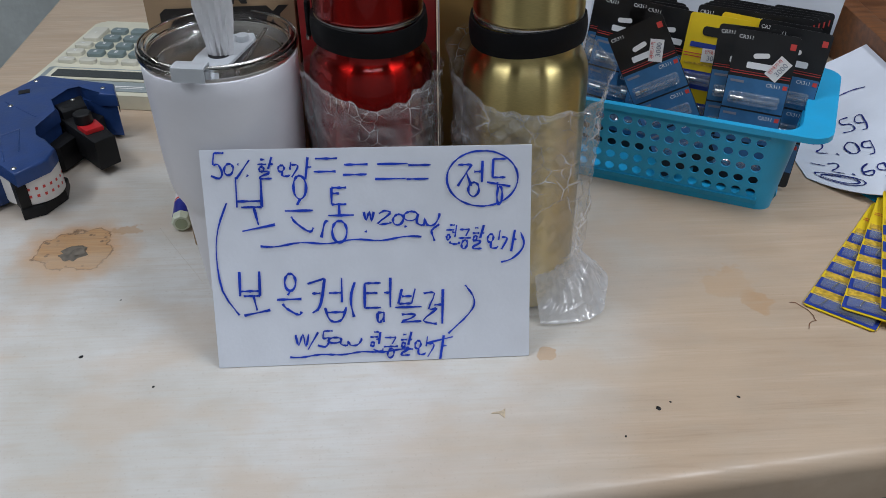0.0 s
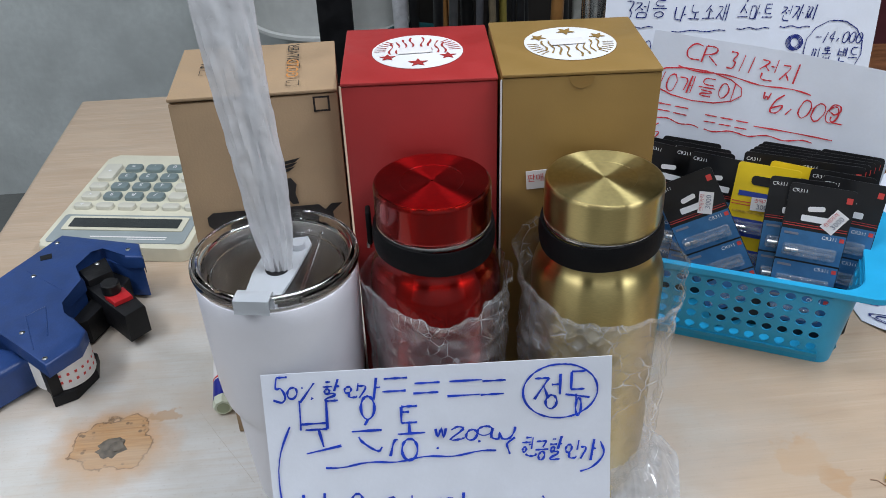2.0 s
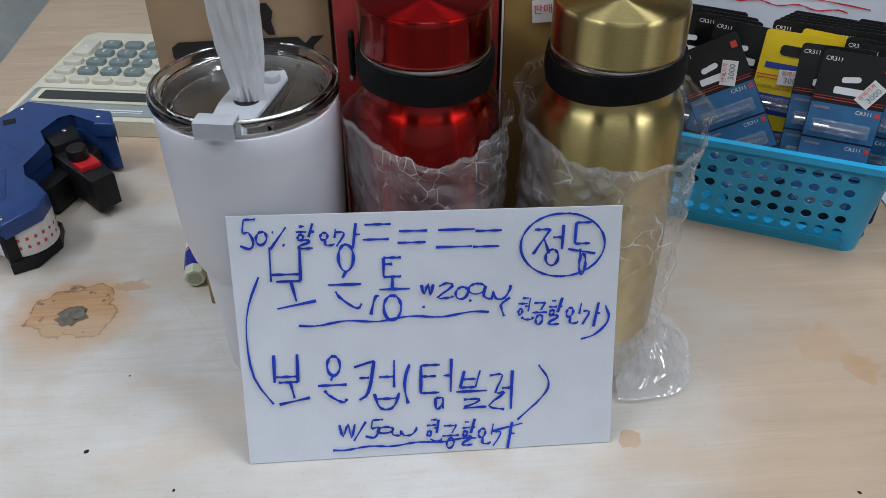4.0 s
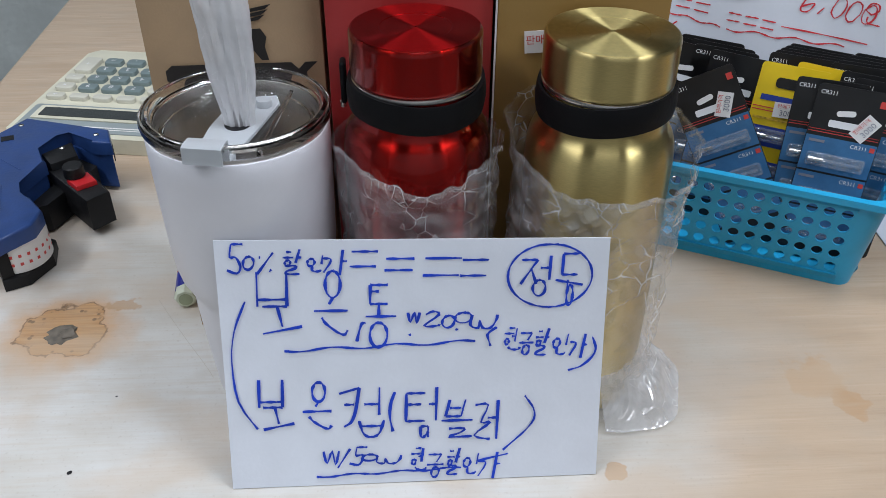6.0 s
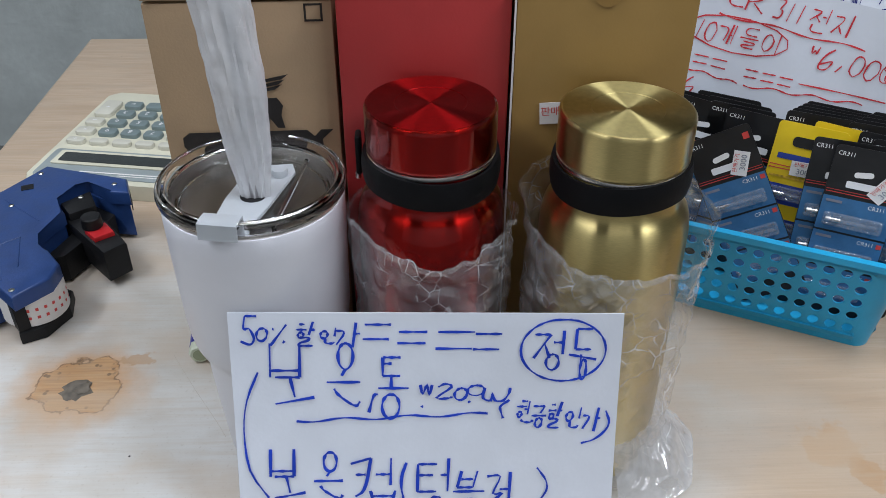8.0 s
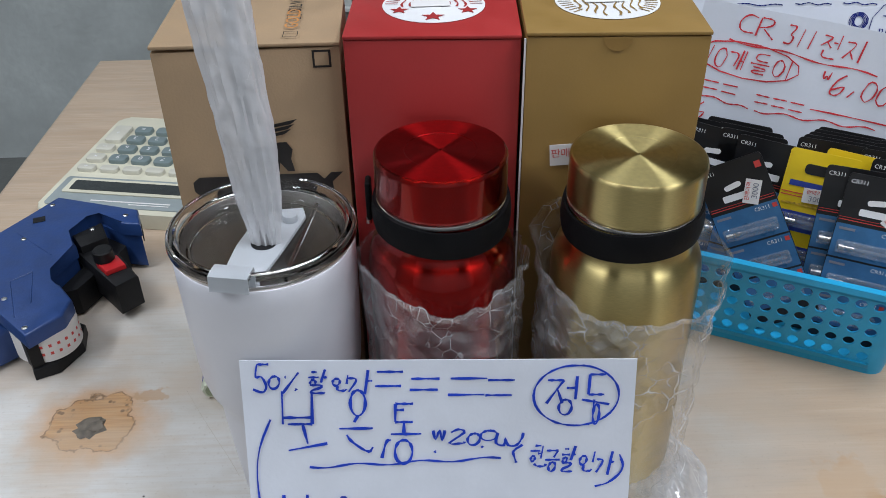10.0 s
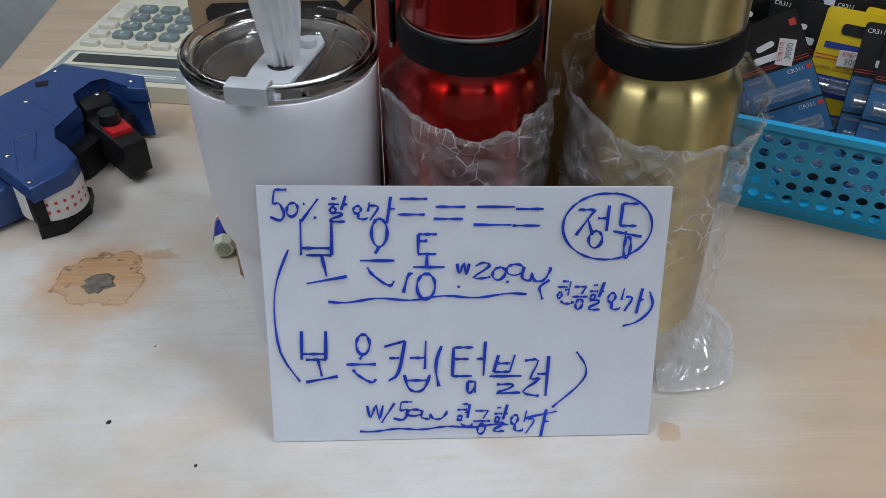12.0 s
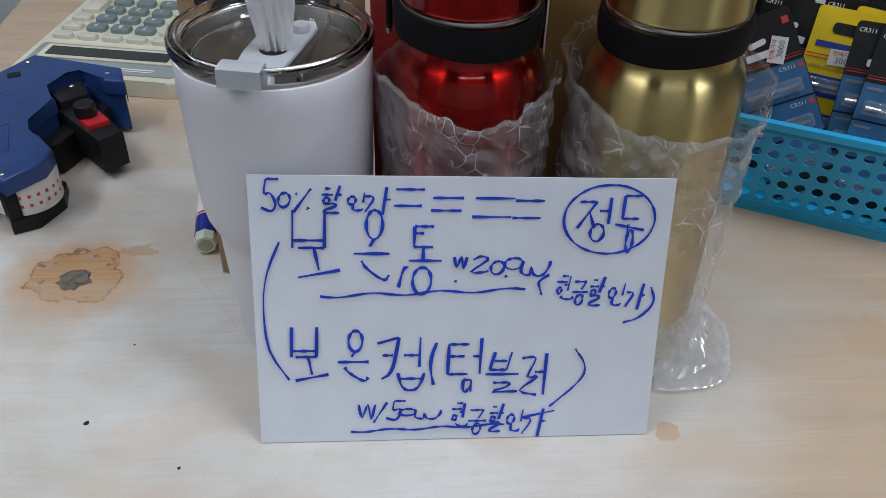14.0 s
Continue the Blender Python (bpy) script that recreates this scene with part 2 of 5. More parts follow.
M = {
    "counter": counter_material(),
    "paper": surface("white_paper", (0.69, 0.72, 0.785), 0.75, vary=0.03, relief=0.08),
    "blue_ink": surface("blue_marker_ink", (0.018, 0.058, 0.50), 0.7, vary=0.2, relief=0, spec=0.15),
    "dark_ink": surface("dark_blue_ink", (0.02, 0.03, 0.17), 0.7, vary=0.2, relief=0, spec=0.15),
    "red_ink": surface("red_marker_ink", (0.62, 0.03, 0.045), 0.5, vary=0.2, relief=0),
    "cup_white": surface("satin_white_powder_coat", (0.70, 0.70, 0.74), 0.38, vary=0.02, relief=0.05),
    "lining": surface("brushed_steel_lining", (0.40, 0.375, 0.35), 0.38, 1.0, vary=0.12, scale=40, relief=0.02),
    "steel": surface("polished_steel", (0.66, 0.64, 0.62), 0.25, 1.0, vary=0.05, relief=0),
    "film": clear_plastic("clear_bag_film", (0.90, 0.90, 0.92), 0.3, 0.12, 0.0, 40, 1.3, 0.10, 0.65),
    "tail_film": clear_plastic("gathered_bag_film", (0.88, 0.88, 0.90), 0.3, 0.32, 0.0, 40, 1.0, 0.12, 0.8),
    "sleeve": clear_plastic("straw_wrapper", (0.86, 0.86, 0.88), 0.25, 0.66, 0.3, 40, 0.3, 0.06, 0.8),
    "frost": clear_plastic("frosted_plastic", (0.57, 0.60, 0.63), 0.3, 0.72, 0.0, 40, 0.1),
    "red_metal": brushed("red_lacquered_steel", (0.34, 0.007, 0.005), 0.24, 1.0, 0.6, 0.25),
    "gold_metal": brushed("gold_brushed_steel", (0.60, 0.48, 0.205), 0.29, 1.0, 0.2, 0.25),
    "red_top": brushed("red_turned_lid", (0.28, 0.004, 0.005), 0.38, 1.0, 0.2, 0.25),
    "gold_top": brushed("gold_turned_lid", (0.50, 0.415, 0.18), 0.41, 1.0, 0.0, 0.25),
    "strap": surface("black_silicone", (0.005, 0.005, 0.006), 0.6, vary=0.2, relief=0.1, spec=0.15),
    "kraft": surface("kraft_cardboard", (0.36, 0.245, 0.142), 0.8, vary=0.07, fine=700, relief=0.15),
    "kraft_print": surface("black_box_print", (0.018, 0.014, 0.012), 0.7, vary=0.1),
    "orange_print": surface("orange_box_print", (0.55, 0.22, 0.05), 0.7, vary=0.1),
    "red_card": surface("red_coated_card", (0.385, 0.028, 0.027), 0.42, vary=0.05, fine=700, relief=0.05),
    "gold_card": surface("ochre_coated_card", (0.285, 0.17, 0.047), 0.45, vary=0.05, fine=700, relief=0.05),
    "white_print": surface("white_box_print", (0.80, 0.80, 0.80), 0.5, vary=0.03, relief=0),
    "blue_basket": surface("blue_polypropylene", (0.016, 0.37, 0.66), 0.35, vary=0.06, relief=0.05),
    "gun_blue": surface("navy_abs_plastic", (0.020, 0.056, 0.19), 0.36, vary=0.12, scale=60, relief=0.12),
    "black_plastic": surface("black_plastic", (0.008, 0.008, 0.009), 0.5, vary=0.2, relief=0.1, spec=0.3),
    "red_plastic": surface("red_plastic", (0.55, 0.02, 0.025), 0.35, vary=0.08),
    "cream": surface("cream_plastic", (0.66, 0.63, 0.49), 0.5, vary=0.05, relief=0.05),
    "key_grey": surface("grey_green_key", (0.17, 0.22, 0.22), 0.5, vary=0.06),
    "key_pale": surface("pale_key", (0.58, 0.56, 0.47), 0.5, vary=0.05),
    "lcd": surface("dark_display", (0.03, 0.035, 0.035), 0.12, vary=0.1, relief=0),
    "panel": surface("steel_grey_panel", (0.30, 0.34, 0.34), 0.35, vary=0.05),
    "black_card": surface("black_coated_card", (0.012, 0.012, 0.013), 0.35, vary=0.2, relief=0.04),
    "blue_card": surface("steel_blue_card", (0.045, 0.155, 0.32), 0.3, vary=0.2, relief=0.04),
    "yellow_card": surface("yellow_coated_card", (0.80, 0.56, 0.015), 0.4, vary=0.05, relief=0.04),
    "navy_card": surface("royal_blue_card", (0.022, 0.05, 0.30), 0.35, vary=0.15, relief=0.04),
    "brown_print": surface("brown_print", (0.60, 0.38, 0.035), 0.5, vary=0.35, scale=300),
    "sticker": surface("sticker_paper", (0.78, 0.76, 0.74), 0.6, vary=0.03),
    "red_print": surface("red_print", (0.62, 0.06, 0.05), 0.5, vary=0.1, relief=0),
    "grey_print": surface("grey_print", (0.22, 0.23, 0.28), 0.5, vary=0.1, relief=0),
    "blister": clear_plastic("clear_blister", (0.55, 0.62, 0.72), 0.06, 0.14),
    "wall": surface("painted_concrete", (0.60, 0.635, 0.62), 0.85, vary=0.16, scale=5, fine=60, relief=0.3, depth=0.002),
    "floor": surface("grey_concrete_floor", (0.16, 0.165, 0.155), 0.7, vary=0.2, scale=6, fine=80, relief=0.2, depth=0.002),
    # grey held dark so that the metal mirrors a dim room
    "darkened_paint": surface("darkened_grey_paint", (0.26, 0.27, 0.26), 0.8, vary=0.05, scale=4),
    # lighter than the other walls, to brighten what the bottle fronts reflect
    "pale_reflector": surface("pale_reflector_paint", (0.72, 0.72, 0.70), 0.8, vary=0.05, scale=4),
    "walnut": surface("brown_varnished_wood", (0.17, 0.068, 0.027), 0.4, vary=0.3, scale=16, fine=90, stretch=(1, 8, 8), relief=0.1),
    "teal": surface("teal_plastic", (0.02, 0.13, 0.14), 0.5, vary=0.1),
    "white_plastic": surface("white_plastic", (0.66, 0.67, 0.64), 0.45, vary=0.05),
    "maroon": surface("maroon_plastic", (0.06, 0.012, 0.018), 0.4, vary=0.2),
    "chip": surface("chip_wood", (0.36, 0.25, 0.15), 0.8, vary=0.3),
    "screw": surface("zinc_screw", (0.55, 0.54, 0.50), 0.3, 1.0, vary=0.1),
}


def clear_material():
    m, nt, b = nodes_of("clear_plastic")
    b.inputs["Base Color"].default_value = (0.95, 0.955, 0.96, 1)
    b.inputs["Roughness"].default_value = 0.015
    b.inputs["IOR"].default_value = 1.47
    b.inputs["Transmission Weight"].default_value = 1.0
    return m


M["lid"] = clear_material()


# ---- mesh tools ----
def mesh_of(bm, name, mat, smooth=0.6):
    me = bpy.data.meshes.new(name)
    bm.normal_update()
    bm.to_mesh(me)
    bm.free()
    me.materials.append(mat)
    if smooth:
        me.shade_smooth()
        me.set_sharp_from_angle(angle=smooth)
    return me


def part(name, bm, mat, parent, label="", m=None, smooth=0.6):
    ob = new(name, bm if isinstance(bm, bpy.types.Mesh) else mesh_of(bm, name, mat, smooth))
    ob.parent = parent
    if m is not None:
        ob.matrix_basis = m
    return tagged(ob, label)


def thing(name, label, category, m=None, group="", kind=""):
    ob = new(name)
    ob.empty_display_size = 0.02
    ob.matrix_basis = m if m is not None else Matrix()
    return tagged(ob, label, category, group, kind)


def single(name, bm, mat, label, category, m=None, group="", kind="", smooth=0.6):
    ob = new(name, mesh_of(bm, name, mat, smooth))
    ob.matrix_basis = m if m is not None else Matrix()
    return tagged(ob, label, category, group, kind)


def block(x0, x1, y0, y1, z0, z1, bevel=0.0, seg=2, bm=None):
    bm = bm or bmesh.new()
    vs = bmesh.ops.create_cube(bm, size=1)["verts"]
    for v in vs:
        v.co = Vector(((x0 + x1) / 2 + v.co.x * (x1 - x0), (y0 + y1) / 2 + v.co.y * (y1 - y0), (z0 + z1) / 2 + v.co.z * (z1 - z0)))
    if bevel:
        es = list({e for v in vs for e in v.link_edges})
        bmesh.ops.bevel(bm, geom=es, offset=bevel, segments=seg, affect="EDGES", profile=0.5)
    return bm


def slab(outline, z0, z1, bevel=0.0, seg=2, bm=None):
    """An upright prism on an outline that runs anticlockwise."""
    bm = bm or bmesh.new()
    lo = [bm.verts.new((x, y, z0)) for x, y in outline]
    hi = [bm.verts.new((x, y, z1)) for x, y in outline]
    n = len(lo)
    top = bm.faces.new(hi)
    bm.faces.new(lo[::-1])
    for i in range(n):
        bm.faces.new((lo[i], lo[(i + 1) % n], hi[(i + 1) % n], hi[i]))
    if bevel:
        bmesh.ops.bevel(bm, geom=list(top.edges), offset=bevel, segments=seg, affect="EDGES", profile=0.5)
    return bm


def round_rect(w, h, r, n=5, cx=0.0, cy=0.0):
    pts = []
    for k, (sx, sy) in enumerate(((1, 1), (-1, 1), (-1, -1), (1, -1))):
        for i in range(n + 1):
            a = math.radians(90 * k + 90 * i / n)
            pts.append((cx + sx * (w / 2 - r) + r * math.cos(a), cy + sy * (h / 2 - r) + r * math.sin(a)))
    return pts


def lathe(profile, n=64, bm=None, centre=(0, 0), close=False):
    """Turns (radius, height) pairs round the upright axis."""
    bm = bm or bmesh.new()
    rings = []
    for r, z in profile:
        if r < 1e-6:
            rings.append([bm.verts.new((centre[0], centre[1], z))])
        else:
            rings.append([bm.verts.new((centre[0] + r * math.cos(2 * math.pi * i / n), centre[1] + r * math.sin(2 * math.pi * i / n), z)) for i in range(n)])
    pairs = list(zip(rings, rings[1:])) + ([(rings[-1], rings[0])] if close else [])
    for a, b in pairs:
        for i in range(n):
            j = (i + 1) % n
            if len(a) == 1 and len(b) == 1:
                continue
            if len(a) == 1:
                bm.faces.new((a[0], b[j], b[i]))
            elif len(b) == 1:
                bm.faces.new((a[i], a[j], b[0]))
            else:
                bm.faces.new((a[i], a[j], b[j], b[i]))
    return bm


def tube(points, radius, n=8, bm=None, taper=None):
    bm = bm or bmesh.new()
    pts = [Vector(p) for p in points]
    rings = []
    for i, p in enumerate(pts):
        d = (pts[min(i + 1, len(pts) - 1)] - pts[max(i - 1, 0)]).normalized()
        a = d.orthogonal().normalized() if i == 0 else (rings_a - d * rings_a.dot(d)).normalized()
        rings_a = a
        b = d.cross(a)
        r = radius * (taper[i] if taper else 1)
        rings.append([bm.verts.new(p + a * (r * math.cos(2 * math.pi * k / n)) + b * (r * math.sin(2 * math.pi * k / n))) for k in range(n)])
    for u, v in zip(rings, rings[1:]):
        for k in range(n):
            bm.faces.new((u[k], u[(k + 1) % n], v[(k + 1) % n], v[k]))
    bm.faces.new(rings[0][::-1])
    bm.faces.new(rings[-1])
    return bm


def sheet(fn, nu, nv, bm=None):
    """A surface over u, v in 0..1."""
    bm = bm or bmesh.new()
    g = [[bm.verts.new(fn(i / nu, j / nv)) for j in range(nv + 1)] for i in range(nu + 1)]
    for i in range(nu):
        for j in range(nv):
            bm.faces.new((g[i][j], g[i + 1][j], g[i + 1][j + 1], g[i][j + 1]))
    return bm


def thicken(bm, t):
    bm.normal_update()
    bmesh.ops.solidify(bm, geom=list(bm.faces), thickness=t)
    return bm


TEXTS = {}


def letters(body, size, mat, depth=0.0):
    """Flat lettering in Blender's own font, as a mesh centred on its origin."""
    key = (body, size, mat.name)
    if key not in TEXTS:
        cu = bpy.data.curves.new("lettering", "FONT")
        cu.body, cu.size, cu.align_x, cu.align_y, cu.resolution_u = body, size, "CENTER", "CENTER", 2
        ob = new("lettering", cu)
        bpy.context.view_layer.update()
        me = bpy.data.meshes.new_from_object(ob.evaluated_get(bpy.context.evaluated_depsgraph_get()))
        bpy.data.objects.remove(ob)
        me.materials.clear()
        me.materials.append(mat)
        TEXTS[key] = me
    return TEXTS[key]


# ---- handwriting: pen strokes on a 0..9 grid, a syllable built from its letters ----
STROKES = {
    "ㄱ": "0191 9179", "ㄴ": "0009 0999", "ㄷ": "9000 0009 0999", "ㄹ": "0090 9094 9404 0409 0999", "ㅁ": "0009 0090 9099 0999",
    "ㅂ": "0009 9099 0595 0999", "ㅅ": "5009 4499", "ㅇ": "o", "ㅈ": "0191 9109 4599", "ㅊ": "3070 0292 9209 5599", "ㅋ": "0191 9179 0585",
    "ㅌ": "0080 0484 0009 0999", "ㅍ": "0090 3038 6068 0999", "ㅎ": "3070 0292 q", "ㄲ": "0141 4139 5191 9189", "ㅉ": "0141 4109 2449 5191 9159 7499",
    "ㅏ": "3009 4585", "ㅐ": "2019 2555 6069", "ㅓ": "0545 6069", "ㅔ": "0535 4049 8089", "ㅕ": "0343 0646 6069", "ㅣ": "5059",
    "ㅗ": "5057 0797", "ㅜ": "0292 5259", "ㅠ": "0292 3239 6269", "ㅡ": "0595", "ㅛ": "3037 6067 0797",
    "0": "o", "1": "6049", "2": "1270 7084 8409 0999", "3": "0090 9045 4585 8579 7909", "4": "6006 0696 6069", "5": "8010 1014 1474 7497 9779 7909",
    "6": "6013 1309 0979 7995 9575 7507", "7": "0090 9049", "8": "o", "9": "o", "%": "8019 r s", ".": "4849 4959", ",": "5639", "-": "0595",
    "w": "0029 2953 5379 7990", "C": "9140 4004 0429 2999", "R": "0009 0070 7073 7305 3599", "g": "7020 2004 0465 7079 7939", "(": "7033 3336 3679", ")": "2063 6366 6629",
}
LEADS, VOWELS = "ㄱㄲㄴㄷㄸㄹㅁㅂㅃㅅㅆㅇㅈㅉㅊㅋㅌㅍㅎ", "ㅏㅐㅑㅒㅓㅔㅕㅖㅗㅘㅙㅚㅛㅜㅝㅞㅟㅠㅡㅢㅣ"
TAILS = " ㄱㄲㄳㄴㄵㄶㄷㄹㄺㄻㄼㄽㄾㄿㅀㅁㅂㅄㅅㅆㅇㅈㅊㅋㅌㅍㅎ"


def round_stroke(cx, cy, rx, ry):
    return [(cx + rx * math.cos(a), cy + ry * math.sin(a)) for a in (math.radians(-100 + 380 * i / 14) for i in range(15))]


def letter_strokes(ch, x0, y0, x1, y1):
    w, h = x1 - x0, y1 - y0
    found, last = [], None
    for code in STROKES.get(ch, "").split():
        if code == "o":
            found.append(round_stroke(x0 + w / 2, y0 + h / 2, w / 2, h / 2))
        elif code == "q":
            found.append(round_stroke(x0 + w / 2, y0 + h * 0.72, w * 0.32, h * 0.28))
        elif code in "rs":
            found.append(round_stroke(x0 + w * (0.2 if code == "r" else 0.85), y0 + h * (0.25 if code == "r" else 0.8), w * 0.15, h * 0.18))
        else:
            a, b = [(x0 + w * int(code[i]) / 9, y0 + h * int(code[i + 1]) / 9) for i in (0, 2)]
            if last == code[:2] and found:
                found[-1].append(b)
            else:
                found.append([a, b])
            last = code[2:]
            continue
        last = None
    return found


def syllable(ch, x0, y0, x1, y1):
    k = ord(ch) - 0xAC00
    if not 0 <= k < 11172:
        return letter_strokes(ch, x0, y0, x1, y1)
    lead, vowel, tail = LEADS[k // 588], VOWELS[k % 588 // 28], TAILS[k % 28]
    w, h = x1 - x0, y1 - y0
    end = 0.60 if tail != " " else 1.0
    if vowel in "ㅗㅛㅜㅠㅡ":
        cut = end * (0.50 if vowel != "ㅡ" else 0.62)
        boxes = [(lead, 0.18, 0, 0.82, cut - 0.04), (vowel, 0, cut - (0.1 if vowel in "ㅗㅛ" else 0), 1, end)]
    else:
        boxes = [(lead, 0, 0.08 * end, 0.52, end * 0.92), (vowel, 0.56, 0, 1, end * 1.02)]
    if tail != " ":
        boxes.append((tail, 0.22, end + 0.08, 0.85, 1.0))
    out = []
    for c, a, b, d, e in boxes:
        out += letter_strokes(c, x0 + a * w, y0 + b * h, x0 + d * w, y0 + e * h)
    return out


def written(text, x, y, w, h, slant=0.12, seed=1, step=1.0, fall=0.0):
    """A line of handwriting, sign by sign, whose first sign's box starts at x, y (down), each sign w by h."""
    rng = random.Random(seed)
    out = []
    for ch in text:
        narrow = 0.55 if ch in "()0123456789.,%-wg1" else 1.0
        if ch == " ":
            x += w * 0.5
            continue
        jy, jh = rng.uniform(-0.06, 0.06) * h, rng.uniform(0.92, 1.06)
        out.append([[(x + px + slant * (h / 2 - py) + rng.uniform(-1, 1) * 0.022 * w, y + jy + py + rng.uniform(-1, 1) * 0.022 * h) for px, py in st]
                    for st in syllable(ch, 0, 0, w * 0.84 * narrow, h * jh)])
        x += w * narrow * step
        y += w * narrow * step * fall
    return out


def wave(x0, y0, x1, y1, n=4, amp=0.0015):
    return [(x0 + (x1 - x0) * i / 24, y0 + (y1 - y0) * i / 24 + amp * math.sin(i / 24 * n * 2 * math.pi)) for i in range(25)]


def bend(pts, k=3):
    """Rounds a stroke's corners."""
    for _ in range(k):
        if len(pts) < 3:
            break
        q = [pts[0]]
        for a, b in zip(pts, pts[1:]):
            q += [(a[0] * 0.75 + b[0] * 0.25, a[1] * 0.75 + b[1] * 0.25), (a[0] * 0.25 + b[0] * 0.75, a[1] * 0.25 + b[1] * 0.75)]
        pts = q + [pts[-1]]
    return pts


def glyphs(items):
    """Every pen stroke by itself."""
    return [[st] for g in items for st in ([g] if isinstance(g[0], tuple) else g)]


def ink(strokes, place, width, rounds=2):
    """Lays pen strokes on a sheet: place(x, y) gives the spot on it."""
    bm = bmesh.new()
    for st in strokes:
        pts = bend([Vector((x, y)) for x, y in st], rounds if len(st) < 12 else 0)
        pts = [Vector(p) for p in pts]
        if len(pts) == 2:
            pts = [pts[0].lerp(pts[1], i / 4) for i in range(5)]
        prev = None
        for i, p in enumerate(pts):
            d = pts[min(i + 1, len(pts) - 1)] - pts[max(i - 1, 0)]
            if d.length < 1e-7:
                continue
            s = Vector((-d.y, d.x)).normalized() * width / 2 * (0.8 + 0.3 * math.sin(3 + i * 0.7 + p.x * 900))
            a, b = bm.verts.new(place(*(p + s))), bm.verts.new(place(*(p - s)))
            if prev:
                bm.faces.new((prev[0], prev[1], b, a))
            prev = (a, b)
    return bm


# ---- the room ----
WALL_Y, FLOOR_Z, CEIL_Z = 2.05, -0.8, 1.75
single("floor", block(-2.6, 2.6, -2.6, WALL_Y + 0.1, FLOOR_Z - 0.05, FLOOR_Z), M["floor"], "worn grey concrete shop floor", "floor", kind="structure", smooth=0)
# ceiling and side walls are unseen, their paint darkened to dim the reflections
single("ceiling", block(-2.6, 2.6, -2.6, WALL_Y + 0.1, CEIL_Z, CEIL_Z + 0.05), M["darkened_paint"], "plain unseen ceiling, darkened for dim reflections", "ceiling", kind="structure", smooth=0)
single("wall_north", block(-2.6, 2.6, WALL_Y, WALL_Y + 0.1, FLOOR_Z, CEIL_Z), M["wall"], "scuffed grey painted concrete wall", "wall", kind="structure", smooth=0)
# unseen wall that serves as a bright reflector for the metal
single("wall_south", block(-2.6, 2.6, -2.7, -2.6, FLOOR_Z, CEIL_Z), M["pale_reflector"], "unseen wall behind the camera, lightened to reflect in the bottles", "wall", kind="structure", smooth=0)
single("wall_west", block(-2.7, -2.6, -2.6, WALL_Y, FLOOR_Z, CEIL_Z), M["darkened_paint"], "plain unseen side wall, darkened for dim reflections", "wall", kind="structure", smooth=0)
single("wall_east", block(2.6, 2.7, -2.6, WALL_Y, FLOOR_Z, CEIL_Z), M["darkened_paint"], "plain unseen side wall, darkened for dim reflections", "wall", kind="structure", smooth=0)


# ---- the counter ----
def make_counter():
    desk = thing("counter", "worn cream wood-look laminate counter with burn mark", "counter", pose(0, 0, -0.80))
    bm = slab([(-0.44, -0.175), (1.10, -0.02), (1.10, 0.822), (-0.44, 0.822)], -0.04, 0.0, 0.012, 5)
    part("worktop", bm, M["counter"], desk, "cream laminate top, rubbed pale, with a burnt ring", pose(0, 0, 0.80))
    part("front_panel", block(-0.40, 1.08, 0.02, 0.04, 0.0, 0.76), M["darkened_paint"], desk)
    part("side_panel", block(-0.42, -0.40, 0.02, 0.80, 0.0, 0.76), M["darkened_paint"], desk)
    part("side_panel", block(1.06, 1.08, 0.04, 0.80, 0.0, 0.76), M["darkened_paint"], desk)
    # the lump of dried filler in the burnt ring
    rng = random.Random(4)
    bm = bmesh.new()
    bmesh.ops.create_icosphere(bm, subdivisions=3, radius=1)
    for v in bm.verts:
        k = 1 + 0.45 * noise.noise(v.co * 1.7) + 0.35 * noise.noise(v.co * 5)
        v.co = Vector((v.co.x * 0.0108 * k, v.co.y * 0.0088 * k, max(-0.1, v.co.z) * 0.0016 * (1 + 1.6 * noise.noise(v.co * 4))))
    part("filler_lump", bm, surface("grey_filler", (0.17, 0.145, 0.115), 0.8, vary=0.35, scale=200), desk, "grey-brown dried filler", pose(KNOT[0], KNOT[1], 0.80, 0, 0, 30))
    return desk


make_counter()


# ---- the hand-written price sign ----
def sign_place(x, y, lift=0.0):
    """x, y: metres from the sign's upper left corner, right and down."""
    u, v = x / 0.21, 1 - y / 0.148
    foot = Vector((-0.105 + 0.21 * u, 0, 0.0006))
    head = Vector((-0.103 + 0.207 * u, 0.047 - 0.0115 * u, 0.1415 + 0.0032 * u))
    p = foot.lerp(head, v)
    bow = 0.0018 * math.sin(math.pi * v)
    return p + Vector((0, bow - lift, 0.25 * lift))


def page(w, h, place, t=0.0006):
    return thicken(sheet(lambda u, v: place(u * w, (1 - v) * h), 12, 10), t)


def blob_word(x, y, w, h, n, seed):
    """A word that is drawn as plain bars."""
    rng = random.Random(seed)
    out = []
    for i in range(n):
        a = x + w * i / n
        b = a + w / n * 0.78
        for level in (0.25, 0.75):
            out.append([(a, y + h * level), (b, y + h * (level + rng.uniform(-0.04, 0.02)))])
    return out


